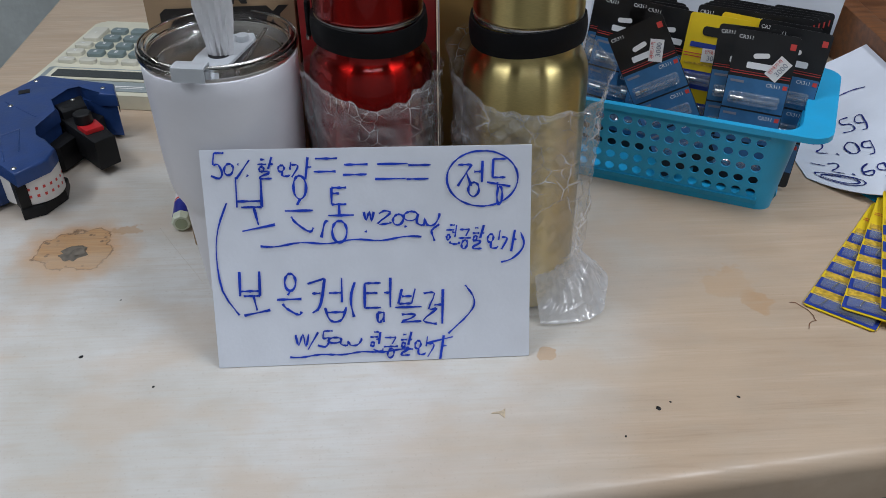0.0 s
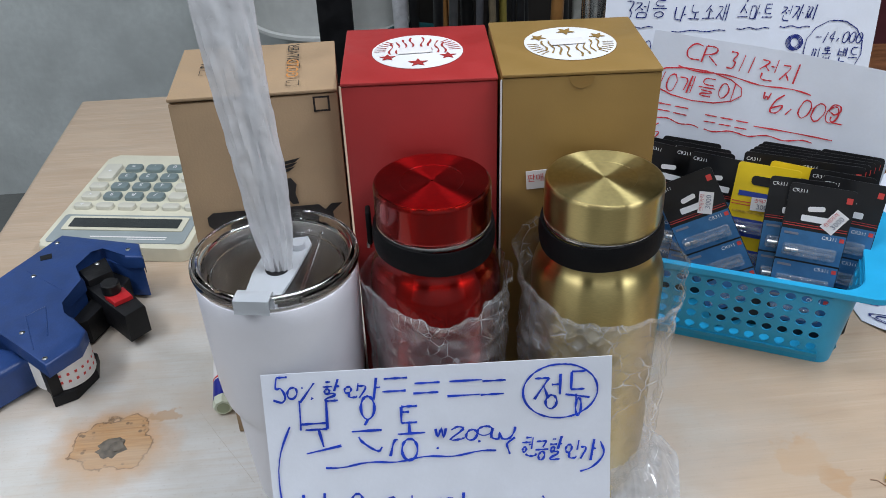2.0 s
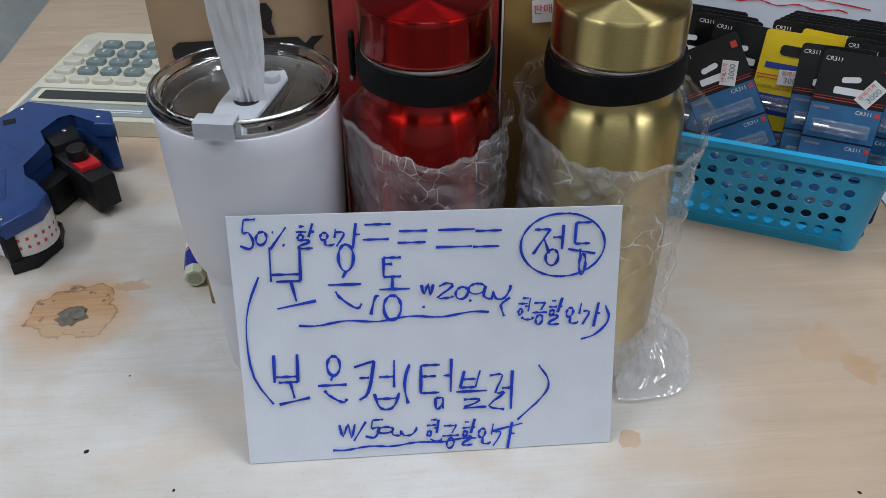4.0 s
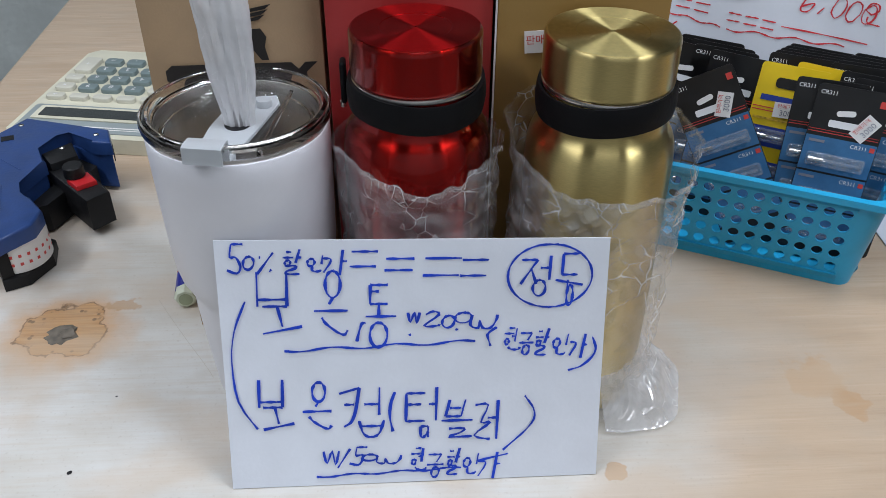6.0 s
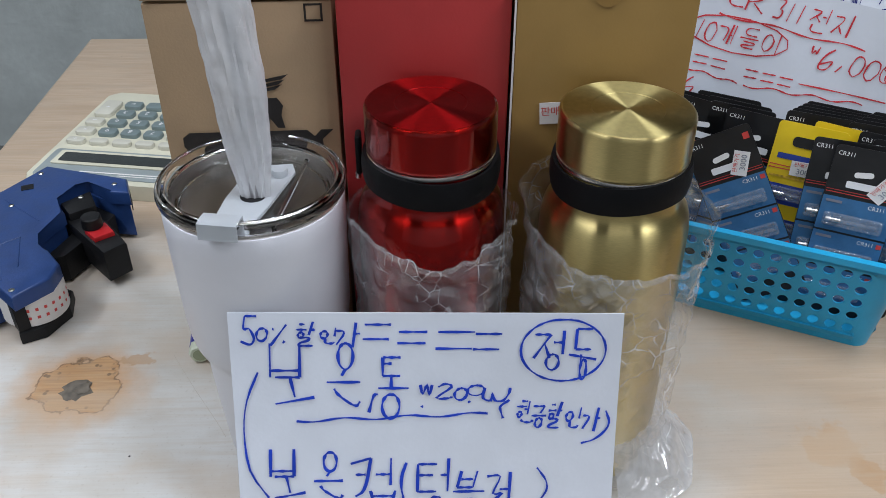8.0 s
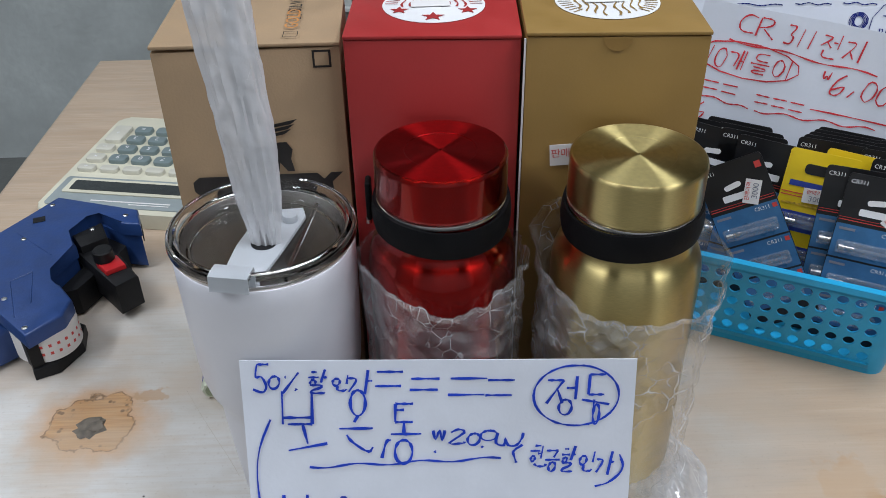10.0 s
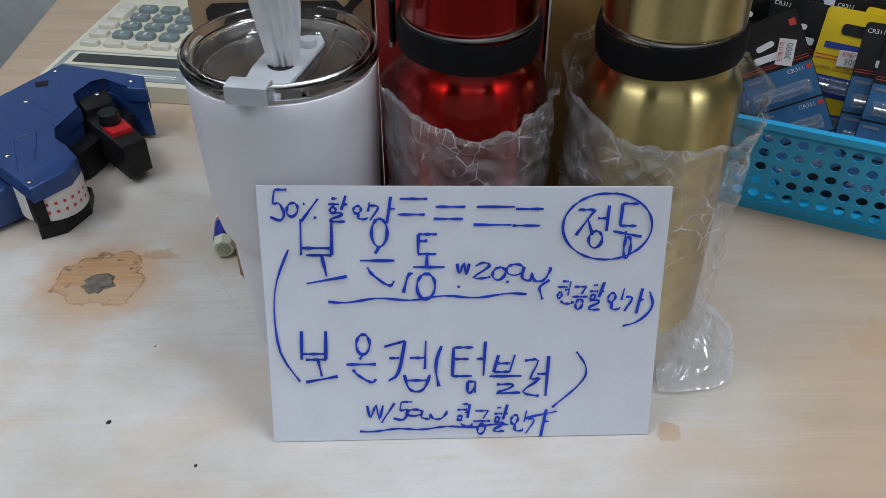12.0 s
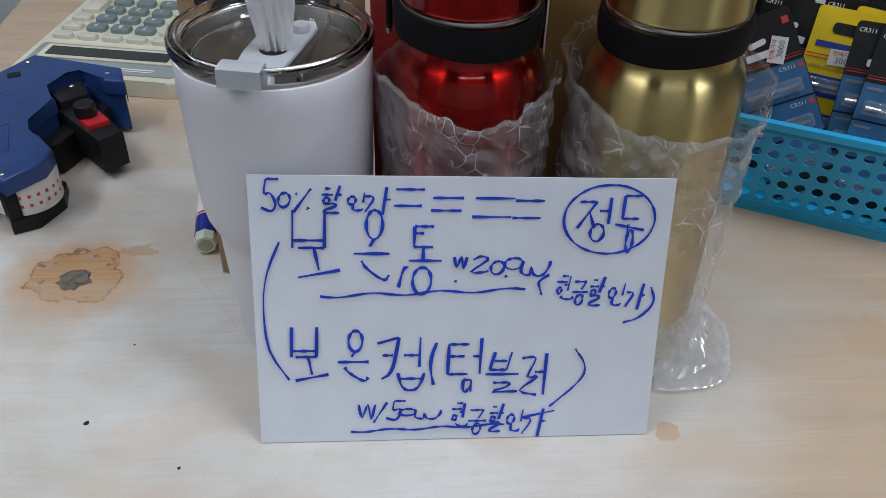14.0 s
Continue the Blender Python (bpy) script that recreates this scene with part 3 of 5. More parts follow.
def make_sign():
    sign = thing("price_sign", "white paper sign hand-lettered in blue marker, leaning on bottles", "sign")
    part("paper", page(0.21, 0.148, sign_place), M["paper"], sign)

    def rounded(stroke):
        # a pen rounds off the bends of its longer strokes
        if isinstance(stroke[0][0], (tuple, list, Vector)):
            return [rounded(s) for s in stroke]
        if not 4 < len(stroke) < 25:
            return stroke
        found = []
        for i in range(len(stroke) - 1):
            p0, p1, p2, p3 = stroke[max(0, i - 1)], stroke[i], stroke[i + 1], stroke[min(len(stroke) - 1, i + 2)]
            for s in (0, 0.34, 0.67):
                found.append(tuple(0.5 * (2 * b + (c - a) * s + (2 * a - 5 * b + 4 * c - d) * s * s + (3 * b - a - 3 * c + d) * s ** 3) for a, b, c, d in zip(p0, p1, p2, p3)))
        return found + [stroke[-1]]

    def put(items, width=0.0015):
        for g in glyphs([rounded(s) for s in items]):
            part("pen_stroke", ink(g, lambda x, y: sign_place(x, y, 0.0008), width), M["blue_ink"], sign, "blue marker handwriting")

    def scrawl(code, x, y, w, h):
        """Quick cursive signs: runs of grid points 0 to 9 joined by one pull of the pen, and c for a small loop."""
        found = []
        for run in code.split():
            if run[0] == "c":
                cx, cy, rx, ry = (int(d) / 9 for d in run[1:])
                found.append(round_stroke(x + cx * w, y + cy * h, rx * w, ry * h))
            else:
                found.append([(x + int(run[i]) / 9 * w, y + int(run[i + 1]) / 9 * h) for i in range(0, len(run), 2)])
        slant = 0.16 if h < 0.021 else 0.04
        return [[(px + slant * (y + h / 2 - py), py) for px, py in st] for st in found]

    # discount line
    for item in (("101454977908 1090", 0.0074, 0.0017, 0.0070, 0.0165),
                 ("c4544", 0.0152, 0.0078, 0.0064, 0.0083),
                 ("9009 0212 8897", 0.0232, 0.0065, 0.0073, 0.0123),
                 ("1131 0343 c2511 6055 5373 165657282979", 0.0361, 0.0048, 0.0128, 0.0140),
                 ("c2422 8085 36398988", 0.0493, 0.0083, 0.0086, 0.0092),
                 ("034318 7079 7494", 0.0571, 0.0053, 0.0133, 0.0145)):
        put(scrawl(*item), 0.0015)
    # plain bars in place of the maker
    for item in (("0292 0797", 0.0725, 0.0030, 0.0140, 0.0153),
                 ("0292 0797", 0.0908, 0.0080, 0.0151, 0.0119),
                 ("0292 0797", 0.1114, 0.0067, 0.0195, 0.0177),
                 ("0292 0797", 0.1313, 0.0081, 0.0141, 0.0164)):
        put(scrawl(*item), 0.0016)
    # the ringed word
    for item in (("0151 5107 3357 9096 6393 c6822", 0.1633, 0.0097, 0.0153, 0.0212),
                 ("2070 2024 2474 0596 4547 c5812", 0.1819, 0.0087, 0.0149, 0.0274)):
        put(scrawl(*item), 0.0016)
    # first goods line
    for item in (("0005 6065 0464 1565 4558 1998", 0.0211, 0.0175, 0.0240, 0.0360),
                 ("c5122 5344 0595 26378998", 0.0516, 0.0211, 0.0182, 0.0349),
                 ("3070 3033 3373 3151 5355 2595 c5822 091626", 0.0746, 0.0257, 0.0214, 0.0333)):
        put(scrawl(*item), 0.0018)
    # its price
    for item in (("0038508990", 0.1018, 0.0422, 0.0064, 0.0065),
                 ("0099", 0.1027, 0.0550, 0.0009, 0.0012),
                 ("024082098998", 0.1116, 0.0417, 0.0082, 0.0086),
                 ("c4544", 0.1210, 0.0434, 0.0074, 0.0082),
                 ("0099", 0.1283, 0.0521, 0.0009, 0.0012),
                 ("c1422 3337585568889593", 0.1301, 0.0395, 0.0205, 0.0140)):
        put(scrawl(*item), 0.0016)
    # the slanting note
    for item in (("2050 0252 c2511 6065 4363 37589897", 0.1544, 0.0525, 0.0097, 0.0148),
                 ("0171 7154 0595 c5822", 0.1632, 0.0542, 0.0081, 0.0132),
                 ("1131 0343 c2511 6055 5373 165657282979", 0.1719, 0.0530, 0.0097, 0.0161),
                 ("c2422 8085 36398988", 0.1820, 0.0566, 0.0082, 0.0125),
                 ("034318 7079 7494", 0.1910, 0.0567, 0.0098, 0.0150),
                 ("70132559", 0.1444, 0.0517, 0.0070, 0.0114),
                 ("60945809", 0.1925, 0.0586, 0.0142, 0.0205)):
        put(scrawl(*item), 0.0015)
    # second goods line
    for item in (("0005 6065 0464 1565 4558 1998", 0.0181, 0.0811, 0.0195, 0.0303),
                 ("c5122 5344 0595 26378998", 0.0421, 0.0862, 0.0162, 0.0267),
                 ("0140 403617 1333 5383 8085 46598996 4797", 0.0624, 0.0872, 0.0253, 0.0307),
                 ("50131649", 0.0902, 0.0903, 0.0060, 0.0246),
                 ("0151 0343 01060656 6383 8086 47495968 4767 6769", 0.1000, 0.0879, 0.0191, 0.0313),
                 ("2014 6054 2252 1454 0585 276758297989", 0.1200, 0.0961, 0.0199, 0.0233),
                 ("014125550859 4474 7079", 0.1388, 0.0970, 0.0165, 0.0247)):
        put(scrawl(*item), 0.0018)
    # its price and note
    for item in (("0038508990", 0.0519, 0.1261, 0.0088, 0.0086),
                 ("9009", 0.0613, 0.1249, 0.0055, 0.0120),
                 ("30345474775908 3090", 0.0677, 0.1242, 0.0090, 0.0112),
                 ("c1422 3337585568889593", 0.0763, 0.1270, 0.0200, 0.0089),
                 ("2050 0252 c2511 6065 4363 37589897", 0.1018, 0.1261, 0.0096, 0.0156),
                 ("0171 7154 0595 c5822", 0.1114, 0.1288, 0.0096, 0.0146),
                 ("1131 0343 c2511 6055 5373 165657282979", 0.1226, 0.1268, 0.0096, 0.0168),
                 ("c2422 8085 36398988", 0.1323, 0.1306, 0.0086, 0.0130),
                 ("034318 7079 7494", 0.1403, 0.1302, 0.0132, 0.0172)):
        put(scrawl(*item), 0.0015)
    put([round_stroke(0.1788, 0.0215, 0.0226, 0.0185)], 0.0014)
    put([wave(0.0340, 0.0640, 0.139, 0.0600, 3, 0.0009)], 0.0015)
    put([[(0.0145, 0.0345), (0.0075, 0.0515), (0.0048, 0.0700), (0.0068, 0.0940), (0.0165, 0.1110)]], 0.0014)
    put([[(0.1670, 0.0945), (0.1735, 0.104), (0.1720, 0.113), (0.1550, 0.1290)]], 0.0014)
    put([wave(0.0480, 0.1420, 0.131, 0.1395, 3, 0.0006), [(0.140, 0.1355), (0.1580, 0.1315)]], 0.0015)
    return sign


make_sign()


# ---- tumbler ----
def make_tumbler():
    cup = thing("tumbler", "white steel tumbler with clear lid and wrapped straw", "tumbler", pose(-0.0912, 0.0975, 0))
    cup.scale = (1.012, 1.012, 0.981)
    R = 0.0485
    part("body", lathe([(0, 0.001), (0.033, 0.001), (0.0350, 0.003), (0.0356, 0.012), (0.0376, 0.04), (0.0390, 0.064), (0.0396, 0.078), (0.0404, 0.083), (0.0425, 0.088), (0.0450, 0.094), (0.0465, 0.102), (0.0474, 0.115),
                        (0.0482, 0.147), (0.0487, 0.175), (0.0488, 0.1885), (0.0484, 0.1892), (0.0460, 0.1866), (0.0442, 0.17), (0.0325, 0.01), (0, 0.006)], 96), M["cup_white"], cup)
    part("steel_lining", lathe([(0.0478, 0.1868), (0.0477, 0.1900), (0.0472, 0.1910), (0.0460, 0.1908), (0.0450, 0.1870), (0.0438, 0.170), (0.0410, 0.130), (0.034, 0.08), (0.032, 0.012), (0, 0.0085)], 72), M["lining"], cup, "brushed steel inside")
    lid = part("lid", lathe([(0.0455, 0.1915), (0.0488, 0.1916), (0.0500, 0.1926), (0.0504, 0.1946), (0.0502, 0.1966), (0.0494, 0.1980), (0.0486, 0.1983), (0.0480, 0.1978), (0.0474, 0.1984), (0.0462, 0.1990), (0.0450, 0.1986),
                             (0.0443, 0.1972), (0.0440, 0.1950), (0.0434, 0.1944), (0.0430, 0.1925), (0.0424, 0.1890), (0.0412, 0.1872), (0.0398, 0.1868), (0.0392, 0.1873), (0.0384, 0.1866), (0.012, 0.1862), (0, 0.1862),
                             (0, 0.1848), (0.0405, 0.1850), (0.0440, 0.1885), (0.0448, 0.1915)], 96), M["lid"], cup, "clear plastic press-on lid", smooth=0.35)
    lid.visible_shadow = False
    # sliding closure: a frosted tongue from the middle to the rim, with a lip folded over it
    bm = slab([(-0.0180, -0.0415), (0.0020, -0.0420), (0.0110, -0.014), (0.0205, 0.020), (0.0180, 0.029), (-0.002, 0.027), (-0.0085, 0.013), (-0.0135, -0.008)], 0.1872, 0.1892, 0.0006)
    part("slider", bm, M["frost"], cup, "frosted plastic slider")
    turn = pose(0, 0, 0, 0, 0, -10)
    def lip(u, v):
        s = -0.0100 + 0.020 * u
        k = v * 3
        if k < 1:
            y, z = -0.0420 - 0.001 * k, 0.1880 + 0.0116 * k
        elif k < 2:
            y, z = -0.0430 - 0.0085 * (k - 1), 0.1996 + 0.0004 * math.sin(math.pi * (k - 1))
        else:
            y, z = -0.0515 - 0.0006 * (k - 2), 0.1996 - 0.0080 * (k - 2)
        return Vector((s, y, z))
    part("slider_lip", thicken(sheet(lip, 10, 24), 0.0011), M["frost"], cup, "frosted plastic lip folded over the rim", turn, smooth=1.3)
    bm = tube([(0.0150, -0.036, 0.1885), (0.0195, -0.012, 0.1895), (0.0240, 0.012, 0.1915), (0.0265, 0.026, 0.1925)], 0.0013, 8)
    part("slider_rail", bm, M["lid"], cup, "clear raised rail")
    part("stopper", lathe([(0, 0.1935), (0.0040, 0.1932), (0.0045, 0.1922), (0.0045, 0.1893), (0, 0.1893)], 24, centre=(0.0125, 0.016)), M["frost"], cup, "small frosted stopper")
    part("straw_hole", lathe([(0, 0.1893), (0.0070, 0.1893), (0.0070, 0.1896), (0, 0.1896)], 28, centre=(0.0010, -0.0060)), M["black_plastic"], cup, "dark straw opening")
    # straw, still in its loose wrapper
    foot, head = Vector((0.0022, -0.0060, 0.186)), Vector((-0.0030, 0.0110, 0.415))
    bm = tube([foot.lerp(head, i / 6) for i in range(7)], 0.0036, 14)
    part("straw", bm, surface("straw_steel", (0.36, 0.35, 0.35), 0.35, 0.6, vary=0.1), cup, "steel drinking straw")
    axis = head - foot

    def wrapper(u, v):
        # gathered tight at the foot, wide and softly pleated above, with a slow twist
        a = 2 * math.pi * u
        k = 0.008 + 0.992 * v
        c = foot + axis * k + Vector((-0.0070 * v + 0.0012 * math.sin(7 * v), 0, 0))
        close = min(1.0, v / 0.16)
        r = 0.0070 + 0.0042 * close * close * (3 - 2 * close) + 0.0062 * v
        ca, sa = math.cos(a + 1.2 * v), math.sin(a + 1.2 * v)
        fold = 0.0024 * (0.4 - abs(noise.noise(Vector((ca * 2.2, sa * 2.2, v * 3.5))))) + 0.0012 * (0.4 - abs(noise.noise(Vector((ca * 4 + 3, sa * 4, v * 14)))))
        return c + Vector(((r + fold) * math.cos(a), (r * 0.42 + fold) * math.sin(a), 0.0))

    part("straw_wrapper", sheet(wrapper, 72, 110), M["sleeve"], cup, "crumpled translucent plastic wrapper", smooth=0.5)
    return cup


make_tumbler()


# ---- the two bottles ----
def make_bottle(x, y, body, top, label, turn):
    b = thing("thermos_bottle", label, "bottle", pose(x, y, 0, 0, 0, turn), "wide-mouthed steel bottles")
    part("body", lathe([(0, 0.001), (0.036, 0.001), (0.0398, 0.004), (0.0405, 0.012), (0.0405, 0.140), (0.0405, 0.168), (0.0402, 0.1735), (0.0394, 0.1785), (0.0380, 0.1828), (0.0362, 0.1858), (0.0346, 0.1876), (0.0340, 0.1905), (0.0338, 0.210), (0.0, 0.210)], 96), body, b)
    part("steel_collar", lathe([(0.0335, 0.2085), (0.0344, 0.2092), (0.0347, 0.2104), (0.0344, 0.2116), (0.0335, 0.2120)], 96), M["steel"], b, "bright steel collar")
    part("lid", lathe([(0.0325, 0.2122), (0.0342, 0.2124), (0.0347, 0.2134), (0.0347, 0.2144), (0.0347, 0.2338), (0.0347, 0.2345), (0.0345, 0.2358), (0.0339, 0.2367), (0.0330, 0.2370)], 96), body, b)
    part("lid_top", lathe([(0.0330, 0.2370), (0.0326, 0.2370), (0.0190, 0.2370), (0.0188, 0.2370), (0.0186, 0.2368), (0.0184, 0.2367), (0.0182, 0.2367), (0.0005, 0.2367)], 96), top, b, "lathe-turned top with radial sheen")

    # the carrying strap lies round the neck, sagging in front
    def strap(u, v):
        a = 2 * math.pi * u
        sag = 0.0022 * (1 - math.sin(a)) / 2
        r = 0.0362 + 0.0010 * math.sin(math.pi * v)
        return Vector((r * math.cos(a), r * math.sin(a), 0.1958 - sag + 0.0157 * v + 0.0012 * math.sin(2 * a + 0.5)))

    part("strap", thicken(sheet(strap, 72, 6), 0.0018), M["strap"], b, "black silicone carrying strap", smooth=1.0)
    bm = block(-0.0405, -0.0372, 0.004, 0.014, 0.192, 0.2155, 0.0015, 3)
    part("strap_lug", bm, M["strap"], b, "black strap lug")
    part("strap_pin", lathe([(0, 0.190), (0.0016, 0.190), (0.0016, 0.194), (0, 0.194)], 12, centre=(-0.0395, 0.006)), M["steel"], b, "small steel pin")
    return b


RED, GOLD = (0.0055, 0.0962), (0.1052, 0.0862)
make_bottle(*RED, M["red_metal"], M["red_top"], "red lacquered steel thermos bottle with black silicone strap", 0)
make_bottle(*GOLD, M["gold_metal"], M["gold_top"], "gold brushed-steel thermos bottle with black silicone strap", -85)


def fold_set(seed, sizes):
    """Straight folds in random directions: (direction, pitch, height, phase) each."""
    rng = random.Random(seed)
    found = []
    for size in sizes:
        t = rng.uniform(0, math.pi)
        found.append((math.cos(t), math.sin(t), size * rng.uniform(0.8, 1.25), (0.07 if size > 0.022 else 0.15) * size * rng.uniform(0.7, 1.2), rng.random()))
    return found


def crumple(folds, s, z):
    """Height of film creased into flat facets at s, z metres along it."""
    s += 0.005 * noise.noise(Vector((s * 30, z * 30, 1.5)))
    z += 0.005 * noise.noise(Vector((s * 30, z * 30, 7.5)))
    total = 0.0
    for dx, dz, pitch, height, phase in folds:
        k = (s * dx + z * dz) / pitch + phase
        # each fold comes and goes along its length
        fade = 0.5 + 0.5 * noise.noise(Vector((s * 22 + phase * 9, z * 22, pitch * 400)))
        total += height * fade * abs(2 * (k - math.floor(k + 0.5)))
    return total


def make_bag(x, y, seed, label, rim, flare):
    """A crumpled open bag round the lower part of a bottle; rim(a) is its upper edge, flare(a) how far it stands off."""
    folds = fold_set(seed, (0.050, 0.038, 0.030, 0.026, 0.021, 0.017, 0.014, 0.011, 0.009))

    def skin(u, v):
        a = 2 * math.pi * u + math.pi / 2
        ca, sa = math.cos(a), math.sin(a)
        top = rim(a) + 0.004 * noise.noise(Vector((ca * 3, sa * 3, seed))) + 0.002 * noise.noise(Vector((ca * 9, sa * 9, seed + 4)))
        z = 0.0015 + (top - 0.0015) * v
        slack = crumple(folds, 0.28 * u, z) - 0.0045
        lip = 0.0008 * max(0.0, (v - 0.9) / 0.1) * math.sin(9 * a + 5 * math.sin(2 * a + seed))
        r = 0.0432 + slack + lip + flare(a) * (0.35 + 0.65 * v * v)
        foot = max(0, 1 - v * 6)
        r += 0.006 * foot * (0.3 + 0.7 * max(0, math.cos(a + 0.6)))
        return Vector((r * ca, max(min(r * sa, 0.0402), -0.0475), z))

    bag = thing("plastic_bag", label, "plastic bag", pose(x, y, 0), "bags round the bottles")
    part("film", sheet(skin, 320, 180), M["film"], bag, smooth=0.1)
    # the rolled hem where the mouth of the bag is doubled over
    hem = [skin(i / 150, 1.0) for i in range(150)]
    bm = bmesh.new()
    rows = [[bm.verts.new(p * 1.0 + Vector((p.x, p.y, 0)).normalized() * 0.0007 + Vector((0, 0, dz + 0.0010 * noise.noise(Vector((i * 0.21, seed, 0)))))) for i, p in enumerate(hem)] for dz in (0.0002, -0.0032)]
    for i in range(150):
        bm.faces.new((rows[0][i], rows[0][(i + 1) % 150], rows[1][(i + 1) % 150], rows[1][i]))
    part("hem", bm, M["film"], bag, "doubled whitish hem", smooth=0.12)
    return bag


make_bag(*RED, 2, "crumpled clear plastic bag round the red bottle", lambda a: 0.1655 + 0.003 * math.cos(3 * a + 1) + 0.012 * abs(math.cos(a)) ** 1.5, lambda a: 0.002 * abs(math.cos(a)))
gold_bag = make_bag(*GOLD, 5, "crumpled clear plastic bag round the gold bottle", lambda a: 0.177 - 0.004 * math.cos(a) + 0.016 * math.sin(a), lambda a: 0.0125 * max(0, math.cos(a - 0.1)) ** 2 + 0.006 * max(0, -math.cos(a)))


def bag_tail():
    tail_folds = fold_set(11, (0.034, 0.026, 0.020, 0.016, 0.012, 0.009, 0.007))

    def fn(u, v):
        a = math.radians(-78 + 100 * u)
        r = 0.040 + 0.034 * v * (0.5 + 0.5 * math.sin(math.pi * u))
        r += 0.008 * noise.noise(Vector((u * 5, 2.2, 0.4))) * v
        z = 0.0015 + 0.027 * (1 - v) ** 1.3 + 1.6 * crumple(tail_folds, 0.10 * u, 0.05 * v) * (1 - 0.6 * v)
        z = max(z, 0.0008)
        return Vector((r * math.cos(a), r * math.sin(a), z))
    return part("gathered_end", sheet(fn, 200, 110), M["tail_film"], gold_bag, "crumpled end of the bag lying on the counter", smooth=0.1)


bag_tail()


# ---- boxes behind ----
def carton(name, label, x, y, turn, w, d, h, mat, lift=0.0):
    c = thing(name, label, "box", pose(x, y, 0, 0, 0, turn), "cartons in a row")
    part("body", block(0, w, 0, d, 0.0005, h - 0.0025, 0.0008, 2), mat, c)
    part("lid_flap", block(-0.0003, w + 0.0003, -0.0008 - d, 0, -0.0022, 0, 0.0007, 2), mat, c, "", pose(0, d, h, -lift, lift * 0.6, 0))
    return c


def on_front(x, z, lift=0.0012):
    return Matrix(((1, 0, 0, x), (0, 0, -1, -lift), (0, 1, 0, z), (0, 0, 0, 1)))


def bars(rects):
    bm = bmesh.new()
    for x0, x1, y0, y1 in rects:
        bm.faces.new([bm.verts.new(p) for p in ((x0, y0, 0), (x1, y0, 0), (x1, y1, 0), (x0, y1, 0))])
    return bm


